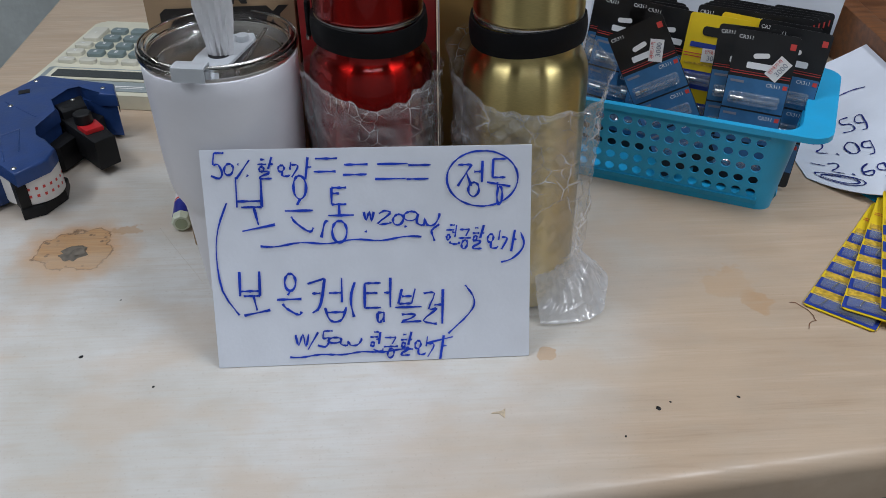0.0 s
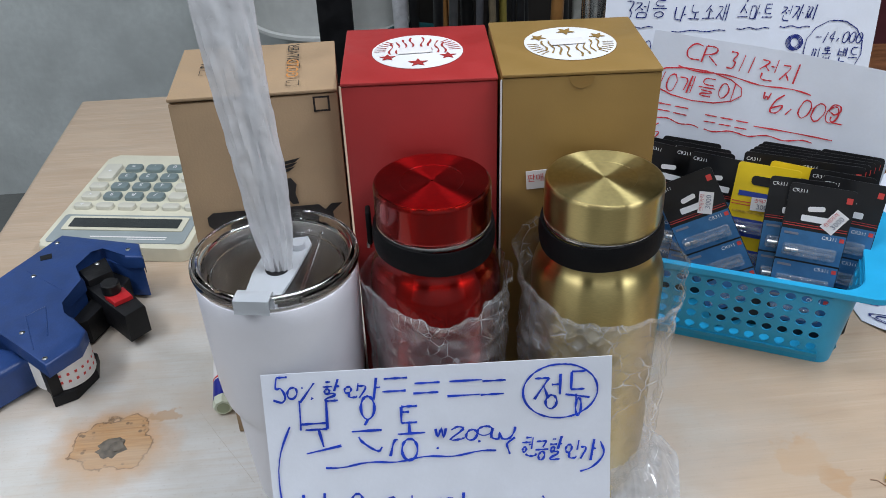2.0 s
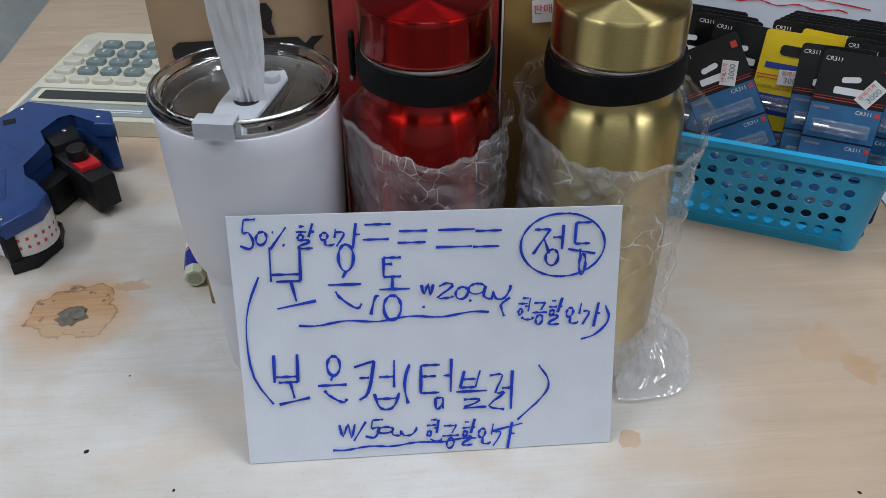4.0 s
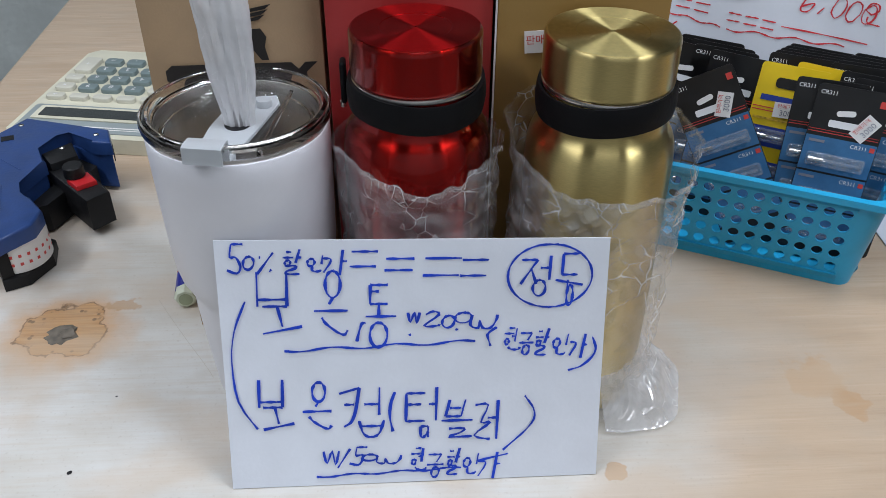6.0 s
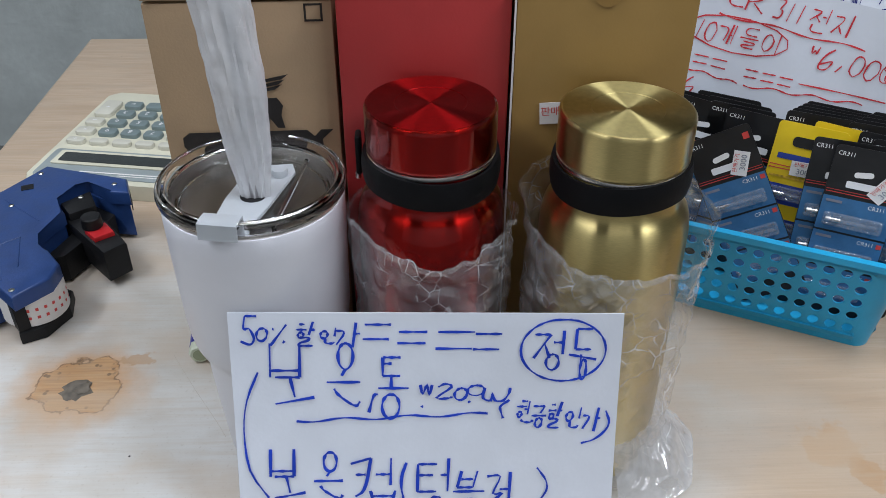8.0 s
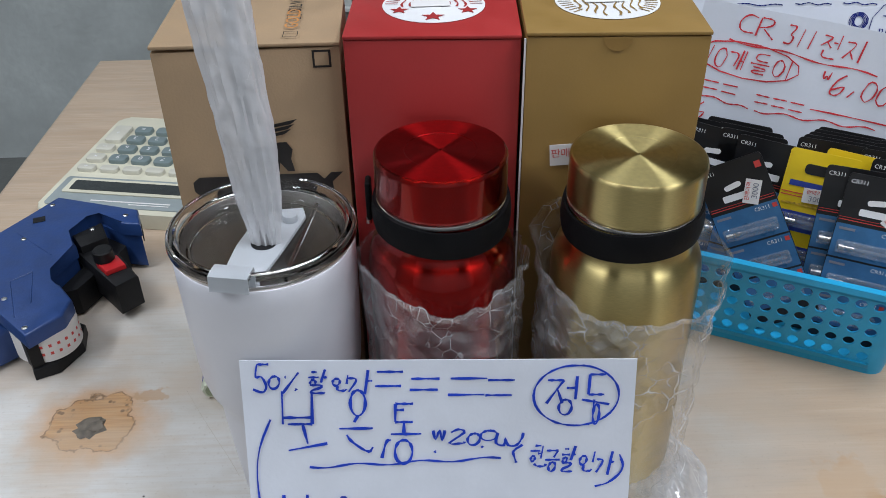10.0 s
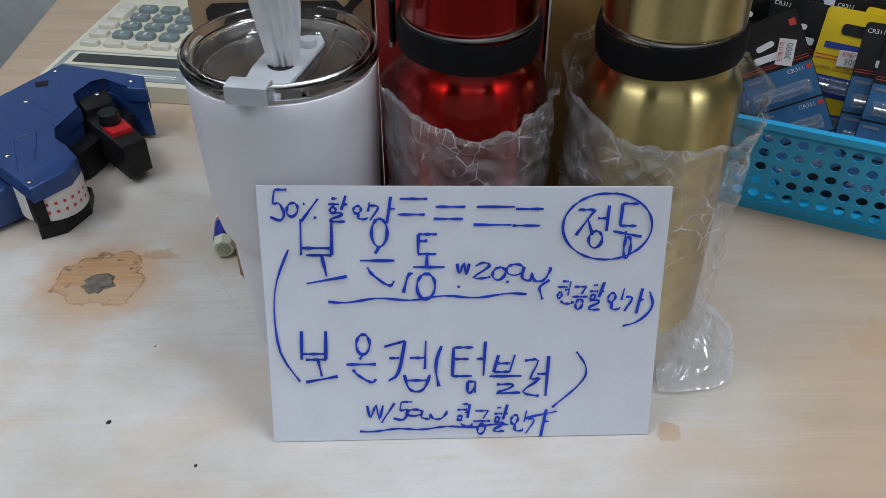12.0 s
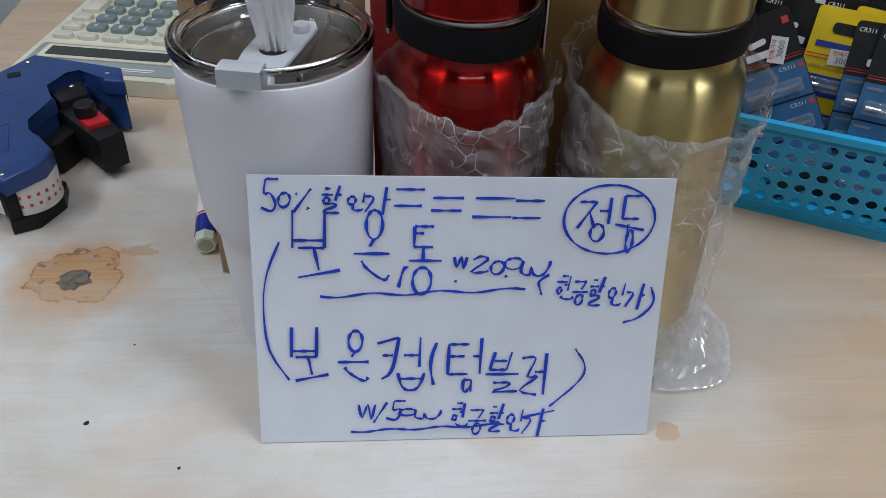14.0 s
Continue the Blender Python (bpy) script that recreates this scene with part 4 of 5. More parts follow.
def make_cartons():
    k = carton("kraft_box", "brown kraft cardboard box with black print and loose flap", -0.1470, 0.1450, 2, 0.1005, 0.086, 0.2750, M["kraft"], 0.9)
    s = 0.0012
    part("tick_box", bars([(-0.005, 0.005, 0.005 - s, 0.005), (-0.005, 0.005, -0.005, -0.005 + s), (-0.005, -0.005 + s, -0.005, 0.005), (0.005 - s, 0.005, -0.005, 0.005)]), M["kraft_print"], k, "printed black square", on_front(0.0905, 0.2665))
    # emblem: plain bar with three streaks over a dark lump
    part("emblem_bar", slab([(-0.042, -0.003), (-0.039, -0.0062), (0.030, -0.0062), (0.033, -0.001), (0.036, -0.0062), (0.039, -0.0062), (0.0385, 0.0), (0.045, 0.0062), (0.038, 0.0062), (0.034, 0.002), (0.030, 0.0062), (-0.038, 0.0062), (-0.042, 0.003)], 0, 0.0002), M["kraft_print"], k, "black printed bar", on_front(0.0515, 0.1905))
    part("emblem_shape", slab([(-0.010, -0.010), (-0.0075, -0.003), (-0.004, -0.010), (0.002, -0.010), (0.003, -0.004), (0.007, -0.010), (0.011, -0.010), (0.0095, -0.002), (0.011, 0.004), (0.008, 0.009), (-0.004, 0.0085), (-0.010, 0.003)], 0, 0.0002),
         M["kraft_print"], k, "black printed shape", on_front(0.0580, 0.2085))
    for i in range(3):
        part("emblem_streak", slab([(-0.009, 0), (0.006 + 0.002 * i, 0.003), (0.010 + 0.002 * i, 0.006), (-0.006, 0.0020)], 0, 0.0002), M["kraft_print"], k, "", on_front(0.0595, 0.2195 + 0.0030 * i))
    for i, (word, mat, x, y) in enumerate((("BLACK", "kraft_print", 0.019, 0.062), ("SILVER", "kraft_print", 0.074, 0.062), ("GOLD", "orange_print", 0.074, 0.034))):
        part("printed_word", letters(word, 0.011, M[mat]), None, k, "printed lettering", pose(x, y, 0.2772 - 0.014 * y, 0, 0, 90))
        part("tick_square", bars([(-0.004, 0.004, -0.004, -0.0036), (-0.004, 0.004, 0.0036, 0.004), (-0.004, -0.0036, -0.004, 0.004), (0.0036, 0.004, -0.004, 0.004)]), M["kraft_print"], k, "", pose(x, y - 0.024, 0.2772 - 0.014 * y))

    def badge(box, w, d, h, ground, back):
        part("emblem_disc", slab([(0.029 * math.cos(a), 0.029 * math.sin(a)) for a in (2 * math.pi * i / 48 for i in range(48))], 0, 0.0002), M["white_print"], box, "round white printed emblem", pose(w / 2, d / 2, h + 0.0003, 0, 0, back))
        for side in (-1, 1):
            for i in range(4):
                line = [(side * (0.0035 + 0.0045 * i + 0.0012 * math.sin(t * 0.9 + i)), 0.024 - 0.0035 * i - 0.0026 * t) for t in range(11 - i)]
                part("emblem_wave", ink([line], lambda x, y: Vector((x, y, 0)), 0.0013, 1), ground, box, "", pose(w / 2, d / 2, h + 0.0008, 0, 0, back))
            part("emblem_star", star(0.0055), ground, box, "", pose(w / 2, d / 2, h + 0.0008, 0, 0, back) @ pose(side * 0.019, -0.010, 0))
            for i in range(6):
                part("emblem_ray", bars([(0.0, 0.007, -0.0004, 0.0004)]), ground, box, "", pose(w / 2, d / 2, h + 0.0008, 0, 0, back) @ pose(0, 0, 0, 0, 0, 90 - side * (48 + 8 * i)) @ pose(0.0205, 0, 0))
        part("emblem_star", star(0.0065), ground, box, "", pose(w / 2, d / 2, h + 0.0008, 0, 0, back) @ pose(0, -0.020, 0))
        part("price_sticker", block(-0.011, 0.011, -0.005, 0.005, 0, 0.0003), M["sticker"], box, "small white price sticker", pose(w / 2 - 0.002, d / 2 + 0.001 * back / 180, h + 0.0011, 0, 0, 4))

    r = carton("red_box", "red coated card box with round white emblem", -0.0438, 0.1402, -2.5, 0.0935, 0.092, 0.2815, M["red_card"])
    badge(r, 0.0935, 0.092, 0.2815, M["red_card"], 0)
    g = carton("ochre_box", "ochre coated card box with round white emblem", 0.0517, 0.1312, -2.5, 0.0950, 0.092, 0.2845, M["gold_card"])
    badge(g, 0.0950, 0.092, 0.2845, M["gold_card"], 180)
    part("white_edge", block(-0.0012, -0.0002, 0.0, 0.0012, 0.001, 0.2810), M["white_print"], g, "white raw card edge")
    part("thumb_notch", slab([(0.0075 * math.cos(a), 0.0075 * math.sin(a)) for a in (math.pi + math.pi * i / 16 for i in range(17))], 0, 0.0002), surface("shaded_card", (0.30, 0.175, 0.05), 0.5), g, "half-round thumb notch", on_front(0.047, 0.2820, 0.001))
    st = part("price_sticker", block(-0.008, 0.008, -0.0065, 0.0065, 0, 0.0003), M["sticker"], g, "white price sticker", on_front(0.0235, 0.2140, 0.0011) @ pose(0, 0, 0, 0, 0, 4))
    part("sticker_text", letters("판매", 0.006, M["red_print"]), None, st, "red print", pose(-0.002, 0.001, 0.0006))


def star(r):
    return slab([(r * (1 if i % 2 == 0 else 0.42) * math.sin(math.pi * i / 5), r * (1 if i % 2 == 0 else 0.42) * math.cos(math.pi * i / 5)) for i in range(10)][::-1], 0, 0.0002)


make_cartons()


# ---- basket with battery cards ----
BASKET = pose(0.331, 0.165, 0, 0, 0, -25.9)


def make_basket():
    b = thing("basket", "bright blue perforated plastic basket full of battery cards", "basket", BASKET)
    L, D, H, rc = 0.205, 0.112, 0.080, 0.012
    flare = 0.010

    def wall_point(side, s, z, inset=0.0):
        """side 0 front, 1 right, 2 back, 3 left; s along it, z up."""
        k = flare * z / H - inset
        if side == 0:
            return Vector((-L + s, -k, z))
        if side == 1:
            return Vector((k, s, z))
        if side == 2:
            return Vector((-s, D + k, z))
        return Vector((-L - k, D - s, z))

    def square_ring(n):
        pts = []
        for k in range(n):
            a = 2 * math.pi * k / n
            c, s = math.cos(a), math.sin(a)
            m = max(abs(c), abs(s))
            pts.append(((c / m), (s / m), c, s))
        return pts

    def panel(side, length):
        bm = bmesh.new()
        z0, z1, rows = 0.0105, 0.0720, 5
        s0, s1 = rc, length - rc
        cols = round((s1 - s0) / 0.0123)
        ps, pz = (s1 - s0) / cols, (z1 - z0) / rows
        for i in range(cols):
            for j in range(rows):
                cs, cz = s0 + (i + 0.5) * ps, z0 + (j + 0.5) * pz
                ring = square_ring(16)
                out = [bm.verts.new(wall_point(side, cs + a * ps / 2, cz + bb * pz / 2)) for a, bb, c, s in ring]
                inn = [bm.verts.new(wall_point(side, cs + c * 0.0040, cz + s * 0.0040)) for a, bb, c, s in ring]
                for k in range(16):
                    q = (k + 1) % 16
                    bm.faces.new((out[k], out[q], inn[q], inn[k]))
        for a, c in ((0.0, z0), (z1, H)):
            vs = [bm.verts.new(wall_point(side, s, z)) for s, z in ((s0, a), (s1, a), (s1, c), (s0, c))]
            bm.faces.new(vs)
        bmesh.ops.remove_doubles(bm, verts=list(bm.verts), dist=0.00005)
        bmesh.ops.recalc_face_normals(bm, faces=list(bm.faces))
        return thicken(bm, 0.0016)

    for side, length, name in ((0, L, "front_wall"), (1, D, "end_wall"), (2, L, "back_wall"), (3, D, "end_wall")):
        part(name, panel(side, length), M["blue_basket"], b, smooth=0.5)
    for cx, cy, a0 in ((-rc, rc, -90), (-rc, D - rc, 0), (-L + rc, D - rc, 90), (-L + rc, rc, 180)):
        def corner(u, v, cx=cx, cy=cy, a0=a0):
            a = math.radians(a0 + 90 * u)
            r = rc + flare * v
            return Vector((cx + r * math.cos(a), cy + r * math.sin(a), H * v))
        part("corner", thicken(sheet(corner, 8, 4), 0.0016), M["blue_basket"], b)
    part("base", slab(round_rect(L - 0.004, D - 0.004, rc, 5, -L / 2, D / 2), 0.0004, 0.003), M["blue_basket"], b)
    # rim: narrow along the sides, wide as a grip at both ends
    bm = bmesh.new()
    outer = round_rect(L + 2 * flare + 0.046, D + 2 * flare + 0.010, 0.018, 7, -L / 2, D / 2)
    inner = round_rect(L + 2 * flare - 0.002, D + 2 * flare - 0.002, rc + 0.006, 7, -L / 2, D / 2)
    rows = [[bm.verts.new((x, y, z)) for x, y in pts] for pts, z in ((inner, H - 0.001), (inner, H + 0.0015), (outer, H + 0.0015), (outer, H - 0.0035))]
    n = len(outer)
    for p, q in zip(rows, rows[1:]):
        for i in range(n):
            bm.faces.new((p[i], q[i], q[(i + 1) % n], p[(i + 1) % n]))
    bmesh.ops.recalc_face_normals(bm, faces=list(bm.faces))
    part("rim", bm, M["blue_basket"], b, "wide flat plastic rim", smooth=0.4)
    return b


make_basket()


def battery_card(kind):
    """A hanging card, face towards -y, its foot at the origin."""
    w, h = 0.050, 0.134
    dark = kind == "black"
    label = "black and blue battery card with clear blisters and price sticker" if dark else "yellow and blue battery card with clear blisters"
    c = thing("battery_card", label, "battery card", group="battery cards in the basket")
    part("card", slab(round_rect(w, h, 0.003, 3, 0, h / 2), 0, 0.0006, 0), M["black_card" if dark else "yellow_card"], c, "", on_front(0, 0, 0), smooth=0)
    lay = 0.0008
    for i in range(3):
        z = 0.0140 + 0.0277 * i
        part("row_panel", bars([(-w / 2 + 0.0005, w / 2 - 0.0005, 0, 0.0262 if dark else 0.016)]), M["blue_card" if dark else "navy_card"], c, "", on_front(0, z, lay), smooth=0)
        if dark:
            part("row_text", letters("CR311", 0.0042, M["white_print"]), None, c, "white printing", on_front(0.0125, z + 0.0225, 0.0011))
            part("brand_bar", bars([(-0.022, -0.011, -0.0009, 0.0011)]), M["grey_print"], c, "", on_front(0, z + 0.0225, 0.0011), smooth=0)
            part("row_mark", bars([(0.020, 0.0235, -0.0016, 0.0018)]), M["red_print"], c, "", on_front(0, z + 0.0225, 0.0011), smooth=0)
        blister = block(-0.021, 0.020, -0.0050, -0.0008, z + 0.004, z + 0.0145, 0.0018, 3)
        part("blister", blister, M["blister"], c, "clear plastic blister")
        cell = bmesh.new()
        tube([(-0.019, -0.0028, z + 0.0088), (-0.0085, -0.0028, z + 0.0088)], 0.0018, 10, cell)
        part("cell", cell, M["steel"], c, "small pin-type lithium cell")
        tube_bm = tube([(-0.0085, -0.0028, z + 0.0088), (0.017, -0.0028, z + 0.0088)], 0.0014, 8)
        part("cell_sleeve", tube_bm, M["blister"], c)
    if dark:
        part("header_text", letters("CR311", 0.0043, M["white_print"]), None, c, "white printing", on_front(-0.0170, 0.1280, 0.0010))
        part("brand_bar", slab(round_rect(0.024, 0.0052, 0.0012), 0, 0.0002), M["white_print"], c, "white printed bar", on_front(0, 0.1062, 0.0010), smooth=0)
        part("header_mark", bars([(0.018, 0.0225, 0.123, 0.128)]), M["red_print"], c, "", on_front(0, 0, 0.0010), smooth=0)
        part("red_line", bars([(-0.024, 0.024, 0.0985, 0.0991), (-0.024, 0.024, 0.1005, 0.1009)]), M["red_print"], c, "", on_front(0, 0, 0.0010), smooth=0)
        part("hang_hole", slab(round_rect(0.013, 0.0042, 0.0020), 0, 0.0002), M["sticker"], c, "pale printed battery shape", on_front(-0.002, 0.1148, 0.0010) @ pose(0, 0, 0, 0, 0, 9), smooth=0)
    else:
        part("hang_hole", slab(round_rect(0.024, 0.008, 0.003), 0, 0.0002), M["black_card"], c, "", on_front(0, 0.120, 0.0010), smooth=0)
        part("brand_bar", bars([(-0.020, 0.022, -0.0022, 0.0022)]), M["navy_card"], c, "dark printed bar", on_front(0, 0.1075, 0.0010), smooth=0)
        part("red_line", bars([(-0.024, 0.024, 0.097, 0.0978), (-0.024, 0.024, 0.0995, 0.1003)]), M["red_print"], c, "", on_front(0, 0, 0.0010), smooth=0)
        part("small_print", bars([(-0.022, 0.010, 0.0905, 0.0922)]), M["brown_print"], c, "", on_front(0, 0, 0.0010), smooth=0)
    return c


def add_price(card, x, z, turn):
    st = part("price_sticker", block(-0.0095, 0.0095, -0.0058, 0.0058, 0, 0.0003), M["sticker"], card, "white price sticker", on_front(x, z, 0.0014) @ pose(0, 0, 0, 0, 0, turn))
    part("sticker_heading", letters("판매가격", 0.0040, M["red_print"]), None, st, "red print", pose(0, 0.0030, 0.0006))
    part("sticker_price", letters("3000", 0.0062, M["grey_print"]), None, st, "stamped number", pose(0.001, -0.0022, 0.0006))


def fill_basket():
    black, yellow = battery_card("black"), battery_card("yellow")

    def stand(u, v, lean, roll=0.0, turn=0.0, up=0.0):
        return BASKET @ pose(u, v, 0.0045 + up, 0, 0, turn) @ pose(0, 0, 0, -lean, 0, 0) @ pose(0, 0, 0, 0, roll, 0)

    add = lambda what, *a: copy_thing(what, stand(*a))
    black.matrix_basis = stand(-0.0340, 0.022, 12, 1)
    for k in range(5):
        add(black, -0.072 + 0.002 * k, 0.068 + 0.0055 * k, 11, 1 + 0.5 * k, 2)
        add(black, -0.024 + 0.0025 * k, 0.066 + 0.0060 * k, 11, -1 + 0.6 * k, -2)
    add(black, -0.045, 0.030, 12, -1)
    add(black, -0.015, 0.040, 12, 3)
    add(black, -0.022, 0.050, 12, 2)
    yellow.matrix_basis = stand(-0.0785, 0.045, 12, 2)
    add(yellow, -0.058, 0.053, 12, 4)
    for k, (u, v, r) in enumerate(((-0.122, 0.052, 4), (-0.132, 0.060, 2), (-0.138, 0.068, 3), (-0.145, 0.076, 2), (-0.166, 0.060, 6), (-0.172, 0.070, 4))):
        add(black, u, v, 11, r)
    tilted = add(black, -0.0700, 0.018, 12, 0)
    tilted.matrix_basis = BASKET @ pose(-0.0725, 0.020, 0.016) @ pose(0, 0, 0, -13, 0, 0) @ pose(0, 0, 0, 0, -31, 0)
    add_price(black, 0.013, 0.1065, 58)
    add_price(tilted, 0.010, 0.1065, 62)
    add_price(yellow, 0.001, 0.1000, 3)


fill_basket()


# ---- written sheets behind the basket ----
def leaning_sheet(name, label, w, h, m, lean, curl, mat="paper"):
    th = thing(name, label, "sign", m)

    def place(x, y, lift=0.0):
        """x, y from the upper left corner, right and down; the foot of the sheet is at the origin."""
        a = math.radians(lean)
        d = h - y
        bow = curl * math.sin(math.pi * x / w) + 0.0012 * math.sin(9 * x / w + 3 * d / h)
        return Vector((x - w / 2, d * math.sin(a) + bow - lift * math.cos(a), d * math.cos(a) + lift * math.sin(a) + 0.0006))

    part("paper", thicken(sheet(lambda u, v: place(u * w, (1 - v) * h), 16, 12), 0.0005), M[mat], th)
    return th, place


def write_on(th, place, mat, width, items):
    for group in items:
        for g in glyphs(group):
            part("pen_stroke", ink(g, lambda x, y: place(x, y, 0.0008), width), M[mat], th, "marker handwriting")


def make_back_sheets():
    th, place = leaning_sheet("battery_price_sign", "white paper price sign hand-lettered in red marker", 0.212, 0.150, BASKET @ pose(-0.094, 0.1085, 0.063, 0, 5.0, 0), 9, 0.003)
    write_on(th, place, "red_ink", 0.0013, [
        written("CR", 0.030, 0.006, 0.015, 0.015, 0.1, 31), written("311", 0.066, 0.008, 0.014, 0.015, 0.1, 32), written("전지", 0.092, 0.008, 0.018, 0.018, 0.1, 33),
        [wave(0.026, 0.027, 0.138, 0.032, 2, 0.0012)],
        written("10개들이", 0.010, 0.034, 0.0175, 0.016, 0.1, 34), [round_stroke(0.044, 0.041, 0.040, 0.014)],
        written("w", 0.101, 0.036, 0.012, 0.007, 0.1, 35) + written("6,000", 0.110, 0.036, 0.020, 0.016, 0.15, 36), written("원", 0.155, 0.034, 0.020, 0.018, 0.1, 37),
        blob_word(0.016, 0.060, 0.030, 0.012, 2, 41), blob_word(0.058, 0.062, 0.040, 0.012, 3, 42),
        [wave(0.010, 0.075, 0.055, 0.078, 2, 0.001)], [wave(0.060, 0.078, 0.150, 0.072, 3, 0.0013)], [[(0.100, 0.067), (0.165, 0.066)]],
        written("6", 0.014, 0.082, 0.020, 0.014, 0.1, 43),
    ])
    th, place = leaning_sheet("goods_sign", "white paper sign hand-lettered in dark blue pen", 0.288, 0.215, pose(0.344, 0.455, 0.0155, 0, 3.5, 0), 12, 0.004)
    wv = lambda a, y, b: [wave(a, y, b, y, 2, 0.0008)]
    write_on(th, place, "dark_ink", 0.0012, [
        written("(방방울", 0.070, 0.007, 0.019, 0.017, 0.15, 51) + written(")", 0.145, 0.010, 0.02, 0.022, 0, 52),
        written("3점등", 0.020, 0.030, 0.018, 0.017, 0.15, 53), wv(0.016, 0.056, 0.050), written("나노소재", 0.072, 0.034, 0.0150, 0.016, 0.15, 54), wv(0.070, 0.060, 0.128),
        written("스마트", 0.140, 0.034, 0.0130, 0.015, 0.15, 55), wv(0.140, 0.058, 0.175), written("전자찌", 0.186, 0.034, 0.0130, 0.015, 0.15, 56), wv(0.186, 0.056, 0.218),
        written("(손어자", 0.016, 0.068, 0.017, 0.018, 0.15, 57), written("인기짱", 0.198, 0.010, 0.008, 0.012, 0.1, 58), written("(솔리드찌톱)", 0.230, 0.012, 0.0098, 0.014, 0.15, 59),
        [round_stroke(0.246, 0.078, 0.031, 0.030)], written("-14,000", 0.226, 0.060, 0.013, 0.011, 0.2, 60), written("찌톱 밴드", 0.224, 0.076, 0.0115, 0.014, 0.1, 61),
        written("판매", 0.244, 0.093, 0.0125, 0.012, 0.1, 62), [round_stroke(0.204, 0.072, 0.009 - 0.0015 * i, 0.008 - 0.001 * i) for i in range(4)], blob_word(0.115, 0.080, 0.030, 0.014, 2, 63),
    ])
    # a curled sheet lies between the basket and the wooden case
    th = thing("weight_list", "curled white paper sheet with weights in blue pen", "paper")

    def curl(x, y, lift=0.0):
        u, v = x / 0.13, 1 - y / 0.21
        px = 0.384 + 0.118 * u + 0.008 * v
        py = 0.186 + 0.215 * v - 0.055 * u * (1 - v) + 0.030 * (2 * u - 1) ** 2 * (1 - v)
        return Vector((px, py, 0.0012 + 0.046 * u ** 1.5 + lift))

    part("paper", thicken(sheet(lambda u, v: curl(u * 0.13, (1 - v) * 0.21), 14, 16), 0.0006), M["paper"], th)
    write_on(th, curl, "dark_ink", 0.0017, [
        written("1.5g", 0.032, 0.090, 0.023, 0.022, 0.15, 71, 1, 0.1), written("2.0g", 0.022, 0.128, 0.023, 0.020, 0.15, 72, 1, 0.1), written("-2.6g", 0.012, 0.162, 0.021, 0.018, 0.15, 73, 1, 0.1),
        [round_stroke(0.026, 0.193, 0.017, 0.008)], [round_stroke(0.026, 0.193, 0.013, 0.005)], [wave(0.010, 0.050, 0.100, 0.060, 2, 0.002)],
    ])


make_back_sheets()


# ---- wooden case, blister cards and leaflet at the end of the counter ----
def make_case():
    c = thing("wooden_case", "brown varnished wooden display case with blue-lined groove", "case", pose(0.508, 0.285, 0, 0, 0, -2))
    part("left_side", block(0, 0.022, 0, 0.50, 0.0005, 0.062, 0.0015), M["walnut"], c)
    part("front_side", block(0.0225, 0.34, 0, 0.020, 0.0005, 0.060, 0.0015), M["walnut"], c)
    part("inner_ledge", block(0.0225, 0.036, 0.0205, 0.50, 0.0005, 0.050, 0.001), surface("blue_felt", (0.05, 0.12, 0.18), 0.9, vary=0.2), c, "blue felt lining")
    part("tray", block(0.0365, 0.34, 0.0205, 0.50, 0.0005, 0.044, 0.001), M["walnut"], c)
    part("dividing_wire", tube([(0.029, 0.03, 0.0515), (0.029, 0.49, 0.0515)], 0.0012, 6), M["black_plastic"], c)
    y = single("float_holder", slab(round_rect(0.07, 0.05, 0.012), 0.0, 0.022, 0.004, 3), M["yellow_card"], "yellow plastic piece lying in wooden case", "tackle", pose(0.600, 0.420, 0.0445))
    return c


make_case()


def tackle_card():
    c = thing("blister_card", "yellow and blue blister card lying in a fan", "card", group="fan of blister cards")
    w, h = 0.052, 0.172
    part("card", slab(round_rect(w, h, 0.004, 3, w / 2, -h / 2), 0, 0.0007), M["yellow_card"], c, smooth=0)
    for i in range(2):
        part("red_line", bars([(0.002, w - 0.002, -0.030 - 0.003 * i, -0.0292 - 0.003 * i)]), M["red_print"], c, "", pose(0, 0, 0.0011), smooth=0)
    for i in range(5):
        y = -0.0625 - 0.0245 * i
        part("picture_band", bars([(0.0015, w - 0.0015, y + 0.0065, y + 0.0145)]), M["brown_print"], c, "", pose(0, 0, 0.0011), smooth=0)
        part("blue_band", bars([(0.0005, w - 0.0005, y - 0.010, y + 0.0045)]), M["navy_card"], c, "", pose(0, 0, 0.0011), smooth=0)
        part("blister", block(0.003, w - 0.003, y - 0.0085, y + 0.003, 0.0012, 0.0045, 0.0014, 2), M["blister"], c, "clear plastic blister")
        part("pin", tube([(0.012, y - 0.006, 0.003), (0.014, y + 0.001, 0.003)], 0.0007, 6), M["steel"], c)
    return c


def make_fan():
    first = tackle_card()
    for i in range(7):
        turn = -41 + 7.5 * i
        m = pose(0.424 + 0.0035 * i, 0.172 + 0.001 * i, 0.0010 + 0.0056 * i, 0, 0, turn)
        if i == 0:
            first.matrix_basis = m
        else:
            copy_thing(first, m)


make_fan()
single("leaflet", slab(round_rect(0.10, 0.07, 0.002), 0.0004, 0.0012), M["blue_basket"], "glossy blue leaflet lying under other papers", "leaflet", pose(0.472, 0.196, 0, 0, 0, 24))


